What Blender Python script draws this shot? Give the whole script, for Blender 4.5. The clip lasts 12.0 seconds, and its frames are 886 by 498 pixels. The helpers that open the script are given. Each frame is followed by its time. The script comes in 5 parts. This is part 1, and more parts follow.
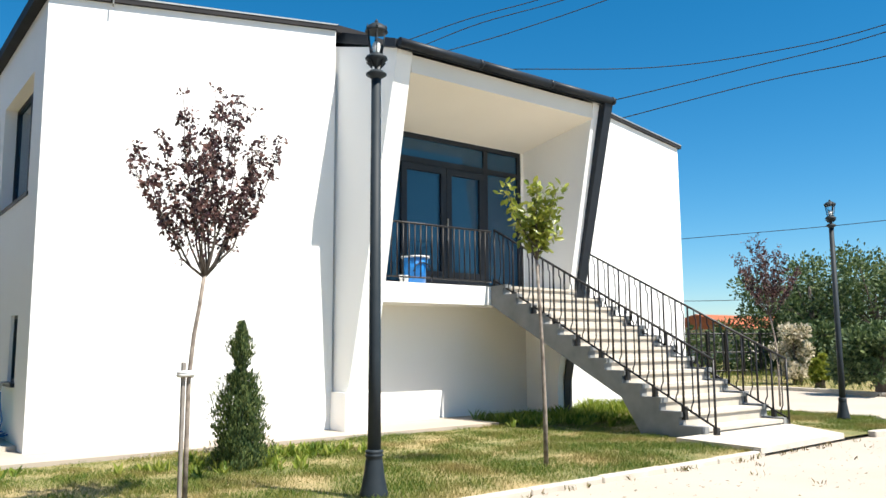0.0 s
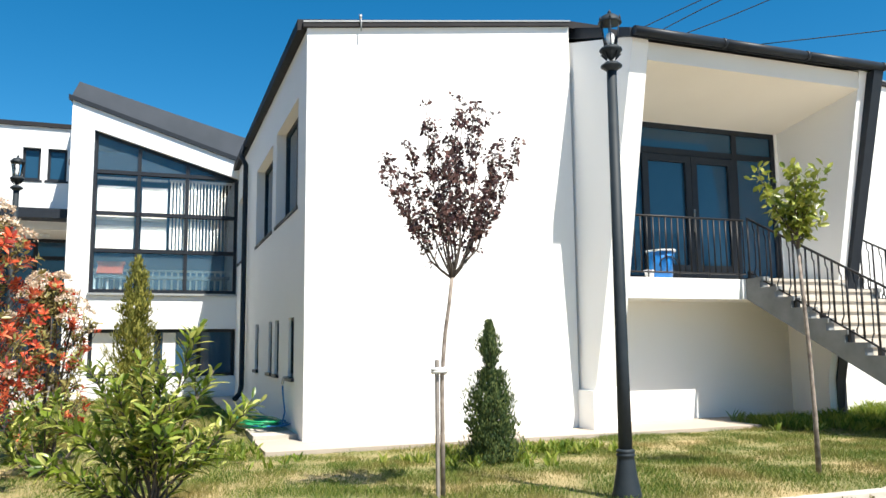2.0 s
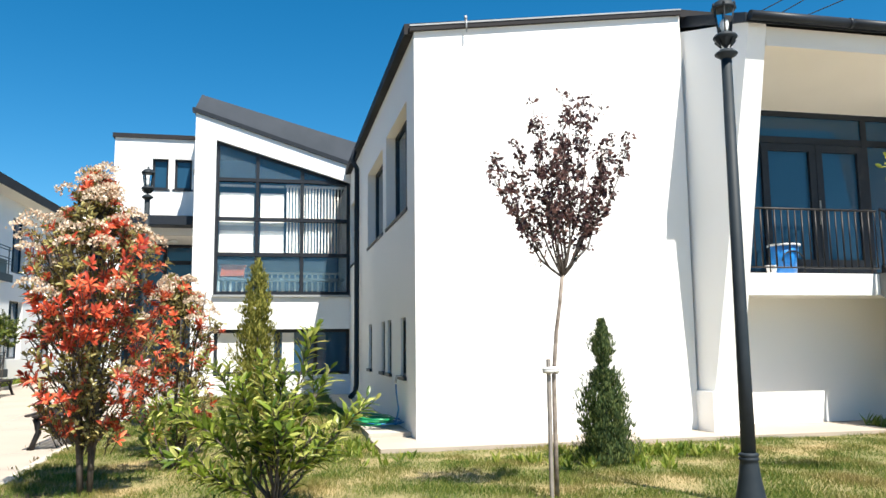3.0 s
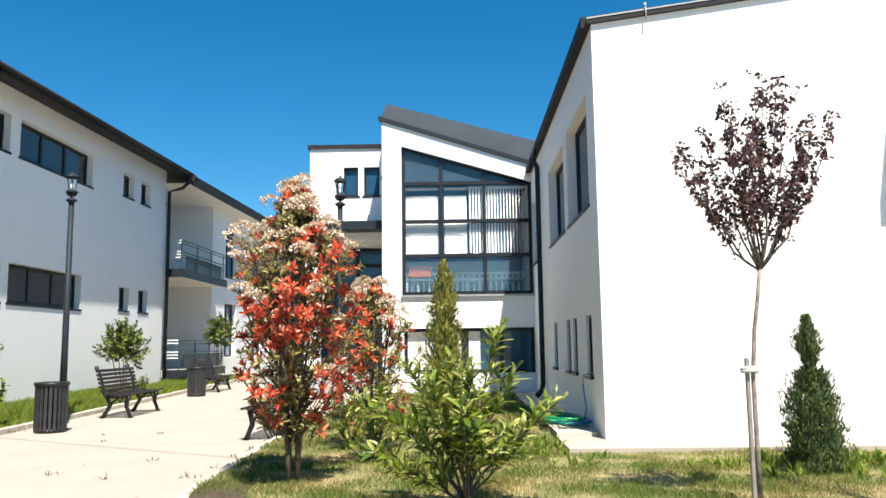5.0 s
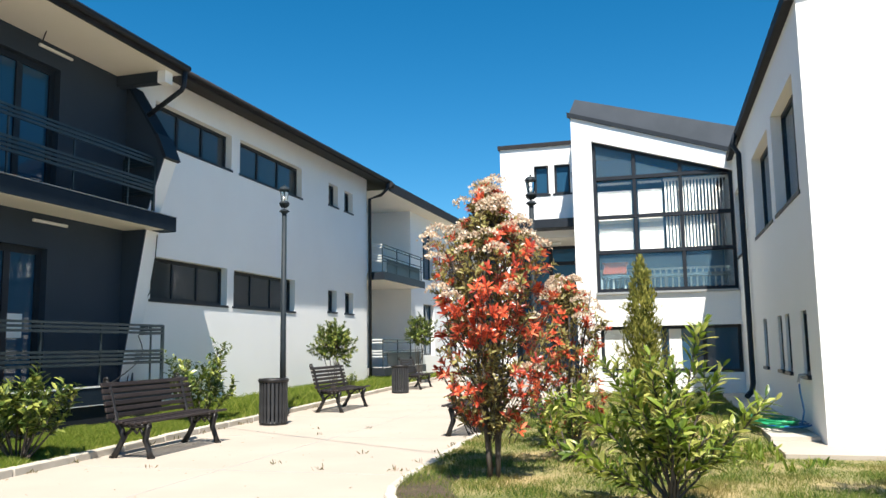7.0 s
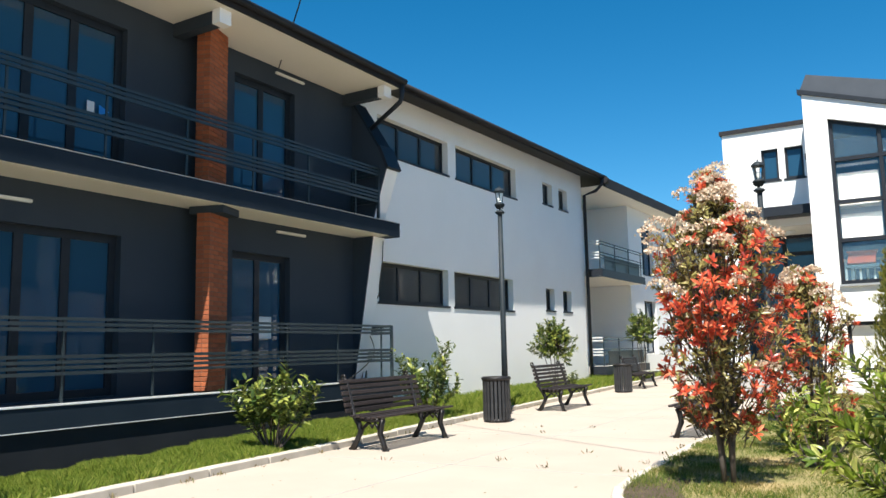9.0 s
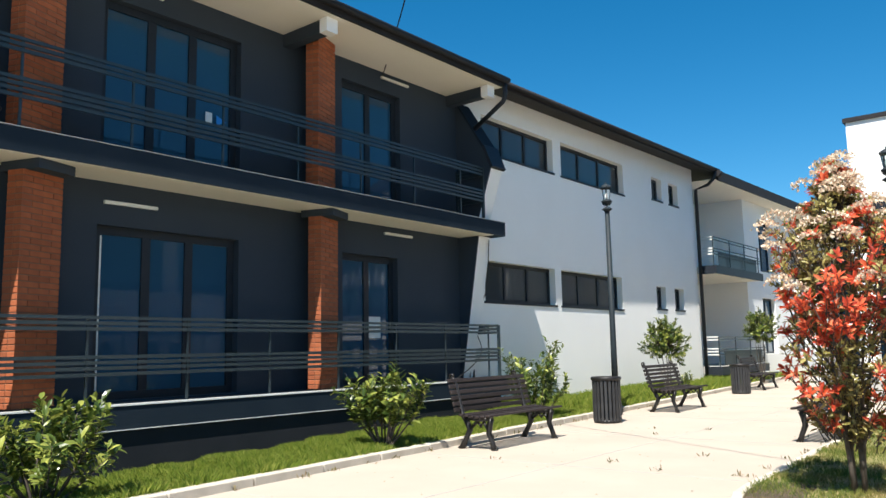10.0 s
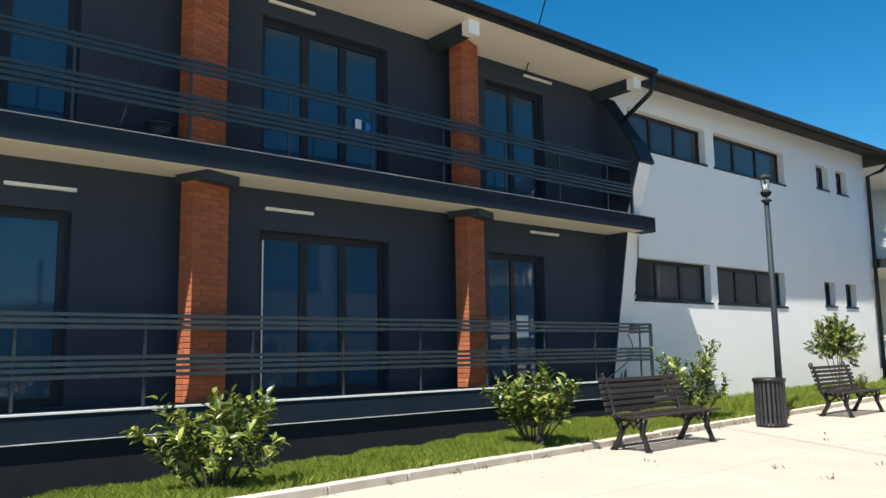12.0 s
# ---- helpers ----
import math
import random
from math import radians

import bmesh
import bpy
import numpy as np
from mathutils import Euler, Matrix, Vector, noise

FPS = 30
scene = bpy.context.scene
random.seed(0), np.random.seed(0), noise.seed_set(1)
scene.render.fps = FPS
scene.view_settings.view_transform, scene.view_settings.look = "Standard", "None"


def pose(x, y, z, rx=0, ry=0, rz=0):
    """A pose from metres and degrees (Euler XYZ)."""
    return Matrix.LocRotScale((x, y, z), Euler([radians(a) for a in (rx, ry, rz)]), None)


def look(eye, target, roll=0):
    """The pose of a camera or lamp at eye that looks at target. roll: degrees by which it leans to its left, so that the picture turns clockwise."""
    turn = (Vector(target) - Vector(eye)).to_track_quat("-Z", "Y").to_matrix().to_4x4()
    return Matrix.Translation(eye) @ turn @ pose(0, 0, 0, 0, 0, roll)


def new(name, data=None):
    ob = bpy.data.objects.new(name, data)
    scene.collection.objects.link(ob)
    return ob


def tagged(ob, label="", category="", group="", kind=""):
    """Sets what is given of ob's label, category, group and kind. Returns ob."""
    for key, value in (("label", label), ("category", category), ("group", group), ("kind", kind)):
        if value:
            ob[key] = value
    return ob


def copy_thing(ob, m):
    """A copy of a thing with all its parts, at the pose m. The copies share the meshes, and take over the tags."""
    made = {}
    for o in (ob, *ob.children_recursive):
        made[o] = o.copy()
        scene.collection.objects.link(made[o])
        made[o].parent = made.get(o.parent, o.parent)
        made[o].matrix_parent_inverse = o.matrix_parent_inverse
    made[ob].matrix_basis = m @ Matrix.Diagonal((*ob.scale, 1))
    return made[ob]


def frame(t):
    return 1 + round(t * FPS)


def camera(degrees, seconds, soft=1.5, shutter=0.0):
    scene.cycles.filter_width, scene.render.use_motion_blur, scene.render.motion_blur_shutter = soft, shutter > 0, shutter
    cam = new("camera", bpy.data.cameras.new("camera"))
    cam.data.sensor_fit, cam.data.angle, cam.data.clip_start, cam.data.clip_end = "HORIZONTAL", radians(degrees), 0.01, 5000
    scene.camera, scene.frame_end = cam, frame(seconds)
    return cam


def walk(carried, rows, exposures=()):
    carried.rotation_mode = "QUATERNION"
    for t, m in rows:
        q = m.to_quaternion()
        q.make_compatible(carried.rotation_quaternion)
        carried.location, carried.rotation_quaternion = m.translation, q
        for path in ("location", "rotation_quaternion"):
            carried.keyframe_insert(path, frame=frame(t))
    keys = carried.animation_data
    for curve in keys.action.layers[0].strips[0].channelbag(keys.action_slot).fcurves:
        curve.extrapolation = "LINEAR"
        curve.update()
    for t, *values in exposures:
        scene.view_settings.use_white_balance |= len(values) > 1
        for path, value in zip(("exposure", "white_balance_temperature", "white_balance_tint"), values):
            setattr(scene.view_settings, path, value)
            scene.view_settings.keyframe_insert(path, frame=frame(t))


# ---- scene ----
cam = camera(59.0, 12.0)
EYE = (0.0, 0.0, 1.3)
PATH = [
    (0.0, -37.82, 6.95, 0.29), (0.5, -34.35, 6.93, 0.43), (1.0, -30.26, 6.91, 0.45), (1.5, -25.16, 6.91, 0.54),
    (2.0, -20.12, 6.91, 0.56), (2.5, -15.69, 6.93, 0.62), (3.0, -12.09, 6.94, 0.61), (5.0, 1.32, 6.98, 0.72),
    (5.5, 5.03, 7.00, 0.72), (6.0, 8.14, 7.02, 0.76), (6.5, 11.59, 7.04, 0.86), (7.0, 15.47, 7.08, 0.91),
    (9.0, 31.34, 7.26, 1.18), (9.5, 35.47, 7.32, 1.20), (10.0, 39.12, 7.37, 1.12), (10.5, 42.40, 7.42, 1.05),
    (11.0, 45.16, 7.46, 1.03), (11.5, 47.63, 7.50, 1.04), (12.0, 49.85, 7.48, 0.90)]
walk(cam, [(t, pose(EYE[0], EYE[1], EYE[2], 90 + p, r, w)) for t, w, p, r in PATH])

# ---- world and sun ----
SUN = Vector((0.333, -1.0, 1.75)).normalized()
world = bpy.data.worlds.new("world")
scene.world = world
world.use_nodes = True
wn, wl = world.node_tree.nodes, world.node_tree.links
sky = wn.new("ShaderNodeTexSky")
sky.sky_type, sky.sun_disc = "NISHITA", False
sky.sun_elevation = math.asin(SUN.z)
sky.sun_rotation = math.atan2(SUN.x, SUN.y)
sky.altitude, sky.air_density, sky.dust_density, sky.ozone_density = 600, 1.0, 0.35, 6.0
tone = wn.new("ShaderNodeHueSaturation")
tone.inputs["Saturation"].default_value = 1.32
tone.inputs["Hue"].default_value = 0.488
wl.new(sky.outputs[0], tone.inputs["Color"])
wl.new(tone.outputs[0], wn["Background"].inputs[0])
wn["Background"].inputs[1].default_value = 0.084
sun = new("sun", bpy.data.lights.new("sun", "SUN"))
sun.data.energy, sun.data.angle, sun.data.color = 5.9, radians(0.53), (1.0, 0.95, 0.86)
sun.matrix_world = look(SUN * 60, (0, 0, 0))
scene.view_settings.exposure = 0.82


# ---- materials ----
def material(name, base, rough=0.6, metal=0.0, tint=None, scale=6.0, amount=0.5, fine=80.0, bump=0.15, spread=0.0, dist=0.01, spec=0.5):
    """Two scales of variation between base and tint, with fine relief; spread varies whole objects."""
    m = bpy.data.materials.new(name)
    m.use_nodes = True
    n, l = m.node_tree.nodes, m.node_tree.links
    b = n["Principled BSDF"]
    b.inputs["Roughness"].default_value, b.inputs["Metallic"].default_value = rough, metal
    b.inputs["Specular IOR Level"].default_value = spec
    tint = tint or tuple(c * 0.75 for c in base)
    tc = n.new("ShaderNodeTexCoord")
    big, small = n.new("ShaderNodeTexNoise"), n.new("ShaderNodeTexNoise")
    big.inputs["Scale"].default_value, big.inputs["Detail"].default_value = scale, 5
    small.inputs["Scale"].default_value, small.inputs["Detail"].default_value = fine, 3
    mix, mul = n.new("ShaderNodeMix"), n.new("ShaderNodeMath")
    mix.data_type, mul.operation = "RGBA", "MULTIPLY_ADD"
    ramp = n.new("ShaderNodeMapRange")
    ramp.inputs["From Min"].default_value, ramp.inputs["From Max"].default_value = 0.35, 0.7
    ramp.inputs["To Max"].default_value = amount
    mul.inputs[1].default_value = 0.35 * amount
    for t in (big, small):
        l.new(tc.outputs["Object"], t.inputs["Vector"])
    l.new(big.outputs[0], ramp.inputs["Value"])
    l.new(small.outputs[0], mul.inputs[0])
    l.new(ramp.outputs[0], mul.inputs[2])
    l.new(mul.outputs[0], mix.inputs[0])
    mix.inputs[6].default_value, mix.inputs[7].default_value = (*base, 1), (*tint, 1)
    out = mix.outputs[2]
    if spread:
        info, hsv, mr = n.new("ShaderNodeObjectInfo"), n.new("ShaderNodeHueSaturation"), n.new("ShaderNodeMapRange")
        l.new(info.outputs["Random"], mr.inputs["Value"])
        mr.inputs["To Min"].default_value, mr.inputs["To Max"].default_value = 1 - spread, 1 + spread
        l.new(mr.outputs[0], hsv.inputs["Value"])
        l.new(out, hsv.inputs["Color"])
        out = hsv.outputs[0]
    l.new(out, b.inputs["Base Color"])
    if bump:
        bp = n.new("ShaderNodeBump")
        bp.inputs["Strength"].default_value, bp.inputs["Distance"].default_value = bump, dist
        l.new(small.outputs[0], bp.inputs["Height"])
        l.new(bp.outputs[0], b.inputs["Normal"])
    return m


def leaf_material(name, base, tint, light, rough=0.45, glow=0.3, dry=None, scale=1.1):
    """Leaves: colour by island, some light let through; dry: the colour of parched patches of the given scale."""
    m = bpy.data.materials.new(name)
    m.use_nodes = True
    n, l = m.node_tree.nodes, m.node_tree.links
    b = n["Principled BSDF"]
    b.inputs["Roughness"].default_value = rough
    geo, cr = n.new("ShaderNodeNewGeometry"), n.new("ShaderNodeValToRGB")
    cr.color_ramp.elements[0].color, cr.color_ramp.elements[1].color = (*base, 1), (*light, 1)
    mid = cr.color_ramp.elements.new(0.55)
    mid.color = (*tint, 1)
    l.new(geo.outputs["Random Per Island"], cr.inputs[0])
    colour = cr.outputs[0]
    if dry:
        tc, patch, ramp, mix = n.new("ShaderNodeTexCoord"), n.new("ShaderNodeTexNoise"), n.new("ShaderNodeMapRange"), n.new("ShaderNodeMix")
        patch.inputs["Scale"].default_value, patch.inputs["Detail"].default_value = scale, 5
        ramp.inputs["From Min"].default_value, ramp.inputs["From Max"].default_value = 0.48, 0.68
        ramp.inputs["To Max"].default_value = 0.8
        mix.data_type = "RGBA"
        l.new(tc.outputs["Object"], patch.inputs["Vector"])
        l.new(patch.outputs[0], ramp.inputs["Value"])
        l.new(ramp.outputs[0], mix.inputs[0])
        l.new(colour, mix.inputs[6])
        mix.inputs[7].default_value = (*dry, 1)
        colour = mix.outputs[2]
    l.new(colour, b.inputs["Base Color"])
    tr, mx = n.new("ShaderNodeBsdfTranslucent"), n.new("ShaderNodeMixShader")
    l.new(colour, tr.inputs[0])
    mx.inputs[0].default_value = glow
    l.new(b.outputs[0], mx.inputs[1])
    l.new(tr.outputs[0], mx.inputs[2])
    l.new(mx.outputs[0], n["Material Output"].inputs[0])
    return m


def glass_material(name, tint=(0.02, 0.03, 0.04), rough=0.03, clear=0.0, ior=1.5):
    """Window glass: a dark mirror of the sky, or a clear pane."""
    m = bpy.data.materials.new(name)
    m.use_nodes = True
    b = m.node_tree.nodes["Principled BSDF"]
    b.inputs["Base Color"].default_value = (*tint, 1)
    b.inputs["Roughness"].default_value = rough
    b.inputs["IOR"].default_value = ior
    b.inputs["Transmission Weight"].default_value = clear
    return m


WHITE = material("white_render", (0.84, 0.845, 0.835), 0.9, tint=(0.77, 0.775, 0.765), scale=0.7, amount=0.35, fine=160, bump=0.05, dist=0.002)
# the same white for the hall, with warm bounced light put into its colour
HALLWHITE = material("bounce_warm_white_render", (0.87, 0.86, 0.835), 0.9, tint=(0.81, 0.80, 0.77), scale=0.7, amount=0.35, fine=160, bump=0.05, dist=0.002)
CEIL = material("white_soffit", (0.78, 0.74, 0.66), 0.9, tint=(0.7, 0.66, 0.58), scale=1.2, amount=0.3, fine=120, bump=0.1)
DARKWALL = material("anthracite_render", (0.018, 0.030, 0.046), 0.85, tint=(0.027, 0.040, 0.057), scale=0.8, amount=0.6, fine=150, bump=0.25, dist=0.004)
FASCIA = material("slate_blue_fascia", (0.011, 0.020, 0.031), 0.75, tint=(0.018, 0.028, 0.040), scale=2, amount=0.6, bump=0.05, spec=0.12)
ROOF = material("dark_brown_sheet", (0.019, 0.018, 0.020), 0.7, 0.0, tint=(0.032, 0.030, 0.031), scale=3, amount=0.6, bump=0.05, spec=0.2)
PLINTH = material("black_plinth", (0.014, 0.017, 0.022), 0.9, tint=(0.021, 0.024, 0.030), scale=2, amount=0.6, fine=90, bump=0.2, spec=0.2)
ZINC = material("grey_roof_sheet", (0.105, 0.11, 0.12), 0.42, 0.5, tint=(0.075, 0.08, 0.085), scale=2, amount=0.6, bump=0.05)
FLASH = material("pale_metal_edge", (0.36, 0.37, 0.37), 0.45, 0.3, scale=4, amount=0.4, bump=0.03)
FRAME = material("anthracite_frame", (0.014, 0.018, 0.025), 0.5, tint=(0.022, 0.027, 0.034), scale=8, amount=0.5, bump=0.03, spec=0.25)
IRON = material("black_iron", (0.018, 0.018, 0.019), 0.45, 0.4, tint=(0.035, 0.03, 0.028), scale=12, amount=0.5, fine=150, bump=0.15, dist=0.002)
POLE = material("slate_painted_iron", (0.010, 0.017, 0.023), 0.62, 0.0, tint=(0.022, 0.030, 0.036), scale=10, amount=0.5, fine=140, bump=0.12, dist=0.002, spec=0.3)
RAIL = material("grey_blue_rail", (0.022, 0.040, 0.050), 0.42, 0.3, tint=(0.045, 0.058, 0.065), scale=8, amount=0.5, bump=0.04)
# stringer concrete, darker than the treads
STAIRSIDE = material("darker_stair_concrete", (0.25, 0.255, 0.25), 0.9, tint=(0.17, 0.175, 0.175), scale=4, amount=0.8, fine=80, bump=0.35)
CONC = material("stair_concrete", (0.42, 0.41, 0.39), 0.85, tint=(0.30, 0.30, 0.29), scale=3, amount=0.7, fine=90, bump=0.3)
KERB = material("kerb_concrete", (0.54, 0.49, 0.42), 0.9, tint=(0.38, 0.34, 0.28), scale=4, amount=0.6, fine=70, bump=0.35, spread=0.06)
PAVE = material("pale_paving", (0.41, 0.355, 0.295), 0.9, tint=(0.345, 0.295, 0.243), scale=0.8, amount=0.55, fine=45, bump=0.25)
SOIL = material("lawn_soil", (0.10, 0.12, 0.028), 0.95, tint=(0.34, 0.26, 0.12), scale=1.1, amount=1.0, fine=26, bump=0.8, dist=0.04)
BEDSOIL = material("bare_brown_soil", (0.10, 0.07, 0.042), 0.95, tint=(0.055, 0.038, 0.024), scale=5, amount=0.9, fine=40, bump=0.9, dist=0.03)
EARTH = material("far_ground", (0.16, 0.15, 0.07), 0.95, tint=(0.24, 0.21, 0.12), scale=0.2, amount=0.7, fine=5, bump=0.5)
WOOD = material("dark_bench_slats", (0.016, 0.012, 0.012), 0.6, tint=(0.034, 0.025, 0.023), scale=9, amount=0.7, fine=120, bump=0.25, dist=0.003, spread=0.2, spec=0.3)
BARK = material("young_bark", (0.34, 0.29, 0.24), 0.85, tint=(0.09, 0.065, 0.05), scale=14, amount=0.8, fine=90, bump=0.5)
DARKBARK = material("grey_brown_bark", (0.10, 0.08, 0.065), 0.85, tint=(0.05, 0.04, 0.033), scale=14, amount=0.8, fine=90, bump=0.5)
STAKE = material("weathered_stake", (0.28, 0.25, 0.22), 0.85, tint=(0.17, 0.15, 0.13), scale=9, amount=0.7, fine=60, bump=0.4)
BRICK = material("orange_brick", (0.36, 0.098, 0.032), 0.8, tint=(0.25, 0.066, 0.024), scale=7, amount=0.7, fine=60, bump=0.2, spread=0.18)
MORTAR = material("brick_mortar", (0.20, 0.10, 0.06), 0.9, scale=8, amount=0.5, fine=70, bump=0.4)
BLUE = material("blue_plastic", (0.015, 0.22, 0.62), 0.35, tint=(0.012, 0.17, 0.52), scale=5, amount=0.4, bump=0.03)
WHITEPL = material("white_plastic", (0.75, 0.75, 0.74), 0.4, scale=6, amount=0.3, bump=0.03)
HOSE = material("green_hose", (0.015, 0.28, 0.11), 0.4, scale=20, amount=0.4, bump=0.05)
HOSEB = material("blue_hose", (0.015, 0.14, 0.38), 0.4, scale=20, amount=0.4, bump=0.05)
BLIND = material("white_blind", (0.75, 0.74, 0.70), 0.8, tint=(0.66, 0.65, 0.61), scale=3, amount=0.4, bump=0.05)
# walls behind the windows: indoor dimness is put into their colour
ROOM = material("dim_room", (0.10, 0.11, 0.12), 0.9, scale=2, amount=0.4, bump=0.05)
# blue put into the stairwell wall in place of sky reflected in the panes
STAIRWELL = material("stairwell_sky_reflection", (0.11, 0.27, 0.45), 0.8, scale=2, amount=0.4, bump=0.05)
# blue in the base colour strengthens the sky's reflection
GLASS = glass_material("dark_glass", (0.018, 0.064, 0.118), ior=1.5)
CURTAINED = glass_material("curtained_glass", (0.045, 0.050, 0.052), 0.06)
TRIM = material("white_metal_trim", (0.74, 0.74, 0.72), 0.4, scale=5, amount=0.3, bump=0.03)
TINTED = glass_material("blue_tinted_pane", (0.50, 0.70, 0.82), 0.0, 0.95)
CLEAR = glass_material("clear_pane", (0.9, 0.95, 0.97), 0.0, 1.0)
ORANGE = material("orange_plastic", (0.65, 0.10, 0.03), 0.5, scale=5, amount=0.4, bump=0.05)
TUBE = material("lamp_tube", (0.75, 0.74, 0.68), 0.4, scale=8, amount=0.2, bump=0.0)
WIRE = material("black_cable", (0.012, 0.012, 0.012), 0.6, scale=8, amount=0.2, bump=0.0)
BULB = material("white_bulb", (0.85, 0.85, 0.82), 0.3, scale=5, amount=0.2, bump=0.0)


# ---- mesh helpers ----
def box(bm, x0, x1, y0, y1, z0, z1, bevel=0.0):
    v = [bm.verts.new((x, y, z)) for x in (x0, x1) for y in (y0, y1) for z in (z0, z1)]
    fs = [bm.faces.new([v[i] for i in f]) for f in ((0, 1, 3, 2), (4, 6, 7, 5), (0, 4, 5, 1), (2, 3, 7, 6), (0, 2, 6, 4), (1, 5, 7, 3))]
    if bevel:
        bmesh.ops.bevel(bm, geom=list({e for f in fs for e in f.edges}), offset=bevel, segments=1, affect="EDGES")
    return bm


def box_bm(*a, bevel=0.0):
    return box(bmesh.new(), *a, bevel=bevel)


def prism(outline, axis, a, b):
    """A solid with the outline in the plane across axis ('x', 'y' or 'z'), from a to b along it."""
    bm = bmesh.new()
    put = {"x": lambda p, c: (c, p[0], p[1]), "y": lambda p, c: (p[0], c, p[1]), "z": lambda p, c: (p[0], p[1], c)}[axis]
    lo, hi = [bm.verts.new(put(p, a)) for p in outline], [bm.verts.new(put(p, b)) for p in outline]
    bm.faces.new(lo)
    bm.faces.new(hi[::-1])
    for i in range(len(lo)):
        j = (i + 1) % len(lo)
        bm.faces.new((lo[i], hi[i], hi[j], lo[j]))
    bmesh.ops.recalc_face_normals(bm, faces=bm.faces)
    return bm


def tube(bm, pts, radii, sides=8, cap=True):
    """A round bar through the points, with its own radius at each."""
    rings, pts = [], [Vector(p) for p in pts]
    if not hasattr(radii, "__len__"):
        radii = [radii] * len(pts)
    up = None
    for i, p in enumerate(pts):
        d = (pts[min(i + 1, len(pts) - 1)] - pts[max(i - 1, 0)]).normalized()
        if up is None:
            up = d.orthogonal().normalized()
        up = (up - d * up.dot(d)).normalized()
        side = d.cross(up)
        rings.append([bm.verts.new(p + (up * math.cos(2 * math.pi * k / sides) + side * math.sin(2 * math.pi * k / sides)) * radii[i]) for k in range(sides)])
    for a, b in zip(rings, rings[1:]):
        for k in range(sides):
            f = bm.faces.new((a[k], a[(k + 1) % sides], b[(k + 1) % sides], b[k]))
            f.smooth = True
    if cap:
        bm.faces.new(rings[0][::-1])
        bm.faces.new(rings[-1])
    return bm


def lathe(profile, sides=16, smooth=True):
    """A turned shape from (radius, height) pairs, about the z axis."""
    bm = bmesh.new()
    rings = [[bm.verts.new((r * math.cos(2 * math.pi * k / sides), r * math.sin(2 * math.pi * k / sides), z)) for k in range(sides)] for r, z in profile]
    for a, b in zip(rings, rings[1:]):
        for k in range(sides):
            bm.faces.new((a[k], a[(k + 1) % sides], b[(k + 1) % sides], b[k])).smooth = smooth
    bm.faces.new(rings[0][::-1])
    bm.faces.new(rings[-1])
    return bm


def pierced(axis, c0, c1, u0, u1, z0, z1, holes, top=None):
    """A wall with thickness c0..c1 across the axis, from u0 to u1 and z0 to z1, with holes (u, u, z, z) cut through. top: the height of its upper edge at u."""
    us = sorted({u0, u1, *(h for q in holes for h in q[:2])})
    zs = sorted({z0, z1, *(h for q in holes for h in q[2:])})
    if top and len(us) == 2:
        us = [u0, u1]
    bm, made = bmesh.new(), {}

    def vert(i, j, side):
        key = (i, j, side)
        if key not in made:
            u, c = us[i], (c0, c1)[side]
            z = top(u) if top and j == len(zs) - 1 else zs[j]
            made[key] = bm.verts.new((c, u, z) if axis == "x" else (u, c, z))
        return made[key]

    def solid(i, j):
        if not (0 <= i < len(us) - 1 and 0 <= j < len(zs) - 1):
            return False
        u, z = (us[i] + us[i + 1]) / 2, (zs[j] + zs[j + 1]) / 2
        return not any(q[0] < u < q[1] and q[2] < z < q[3] for q in holes)

    for i in range(len(us) - 1):
        for j in range(len(zs) - 1):
            if not solid(i, j):
                continue
            for s in (0, 1):
                bm.faces.new([vert(*k, s) for k in ((i, j), (i + 1, j), (i + 1, j + 1), (i, j + 1))])
            for di, dj, a, b in ((-1, 0, (i, j), (i, j + 1)), (1, 0, (i + 1, j), (i + 1, j + 1)), (0, -1, (i, j), (i + 1, j)), (0, 1, (i, j + 1), (i + 1, j + 1))):
                if not solid(i + di, j + dj):
                    bm.faces.new((vert(*a, 0), vert(*b, 0), vert(*b, 1), vert(*a, 1)))
    bmesh.ops.recalc_face_normals(bm, faces=bm.faces)
    return bm


def mesh_of(name, bm, mat):
    me = bpy.data.meshes.new(name)
    bm.to_mesh(me)
    bm.free()
    me.materials.append(mat)
    return me


def part(name, bm, mat, parent=None, label="", at=None):
    """One mesh object, under a thing or on its own."""
    ob = new(name, mesh_of(name, bm, mat))
    ob.parent = parent
    if at is not None:
        ob.matrix_basis = at
    return tagged(ob, label)


def thing(name, label, category, group="", at=None, kind=""):
    ob = new(name)
    ob.empty_display_size = 0.2
    if at is not None:
        ob.matrix_basis = at
    return tagged(ob, label, category, group, kind)


def setting(name, bm, mat, label="", category=""):
    return tagged(part(name, bm, mat), label, category, kind="structure")

# ---- ground ----
bm = bmesh.new()
xs, ys = [-2500, -400, -80, -12, -8, -5, 80, 400, 2500], [-2500, -400, -80, -30, 12, 20, 80, 400, 2500]
grid = [[bm.verts.new((x, y, -0.75 if x in (-12, -8) and y in (-30, 12) else -0.16)) for y in ys] for x in xs]
for i in range(len(xs) - 1):
    for j in range(len(ys) - 1):
        bm.faces.new((grid[i][j], grid[i + 1][j], grid[i + 1][j + 1], grid[i][j + 1]))
setting("ground", bm, EARTH, "dry pale grassland reaching the horizon", "ground")


def kerb_x(y):
    return -6.2 - 0.083 * y


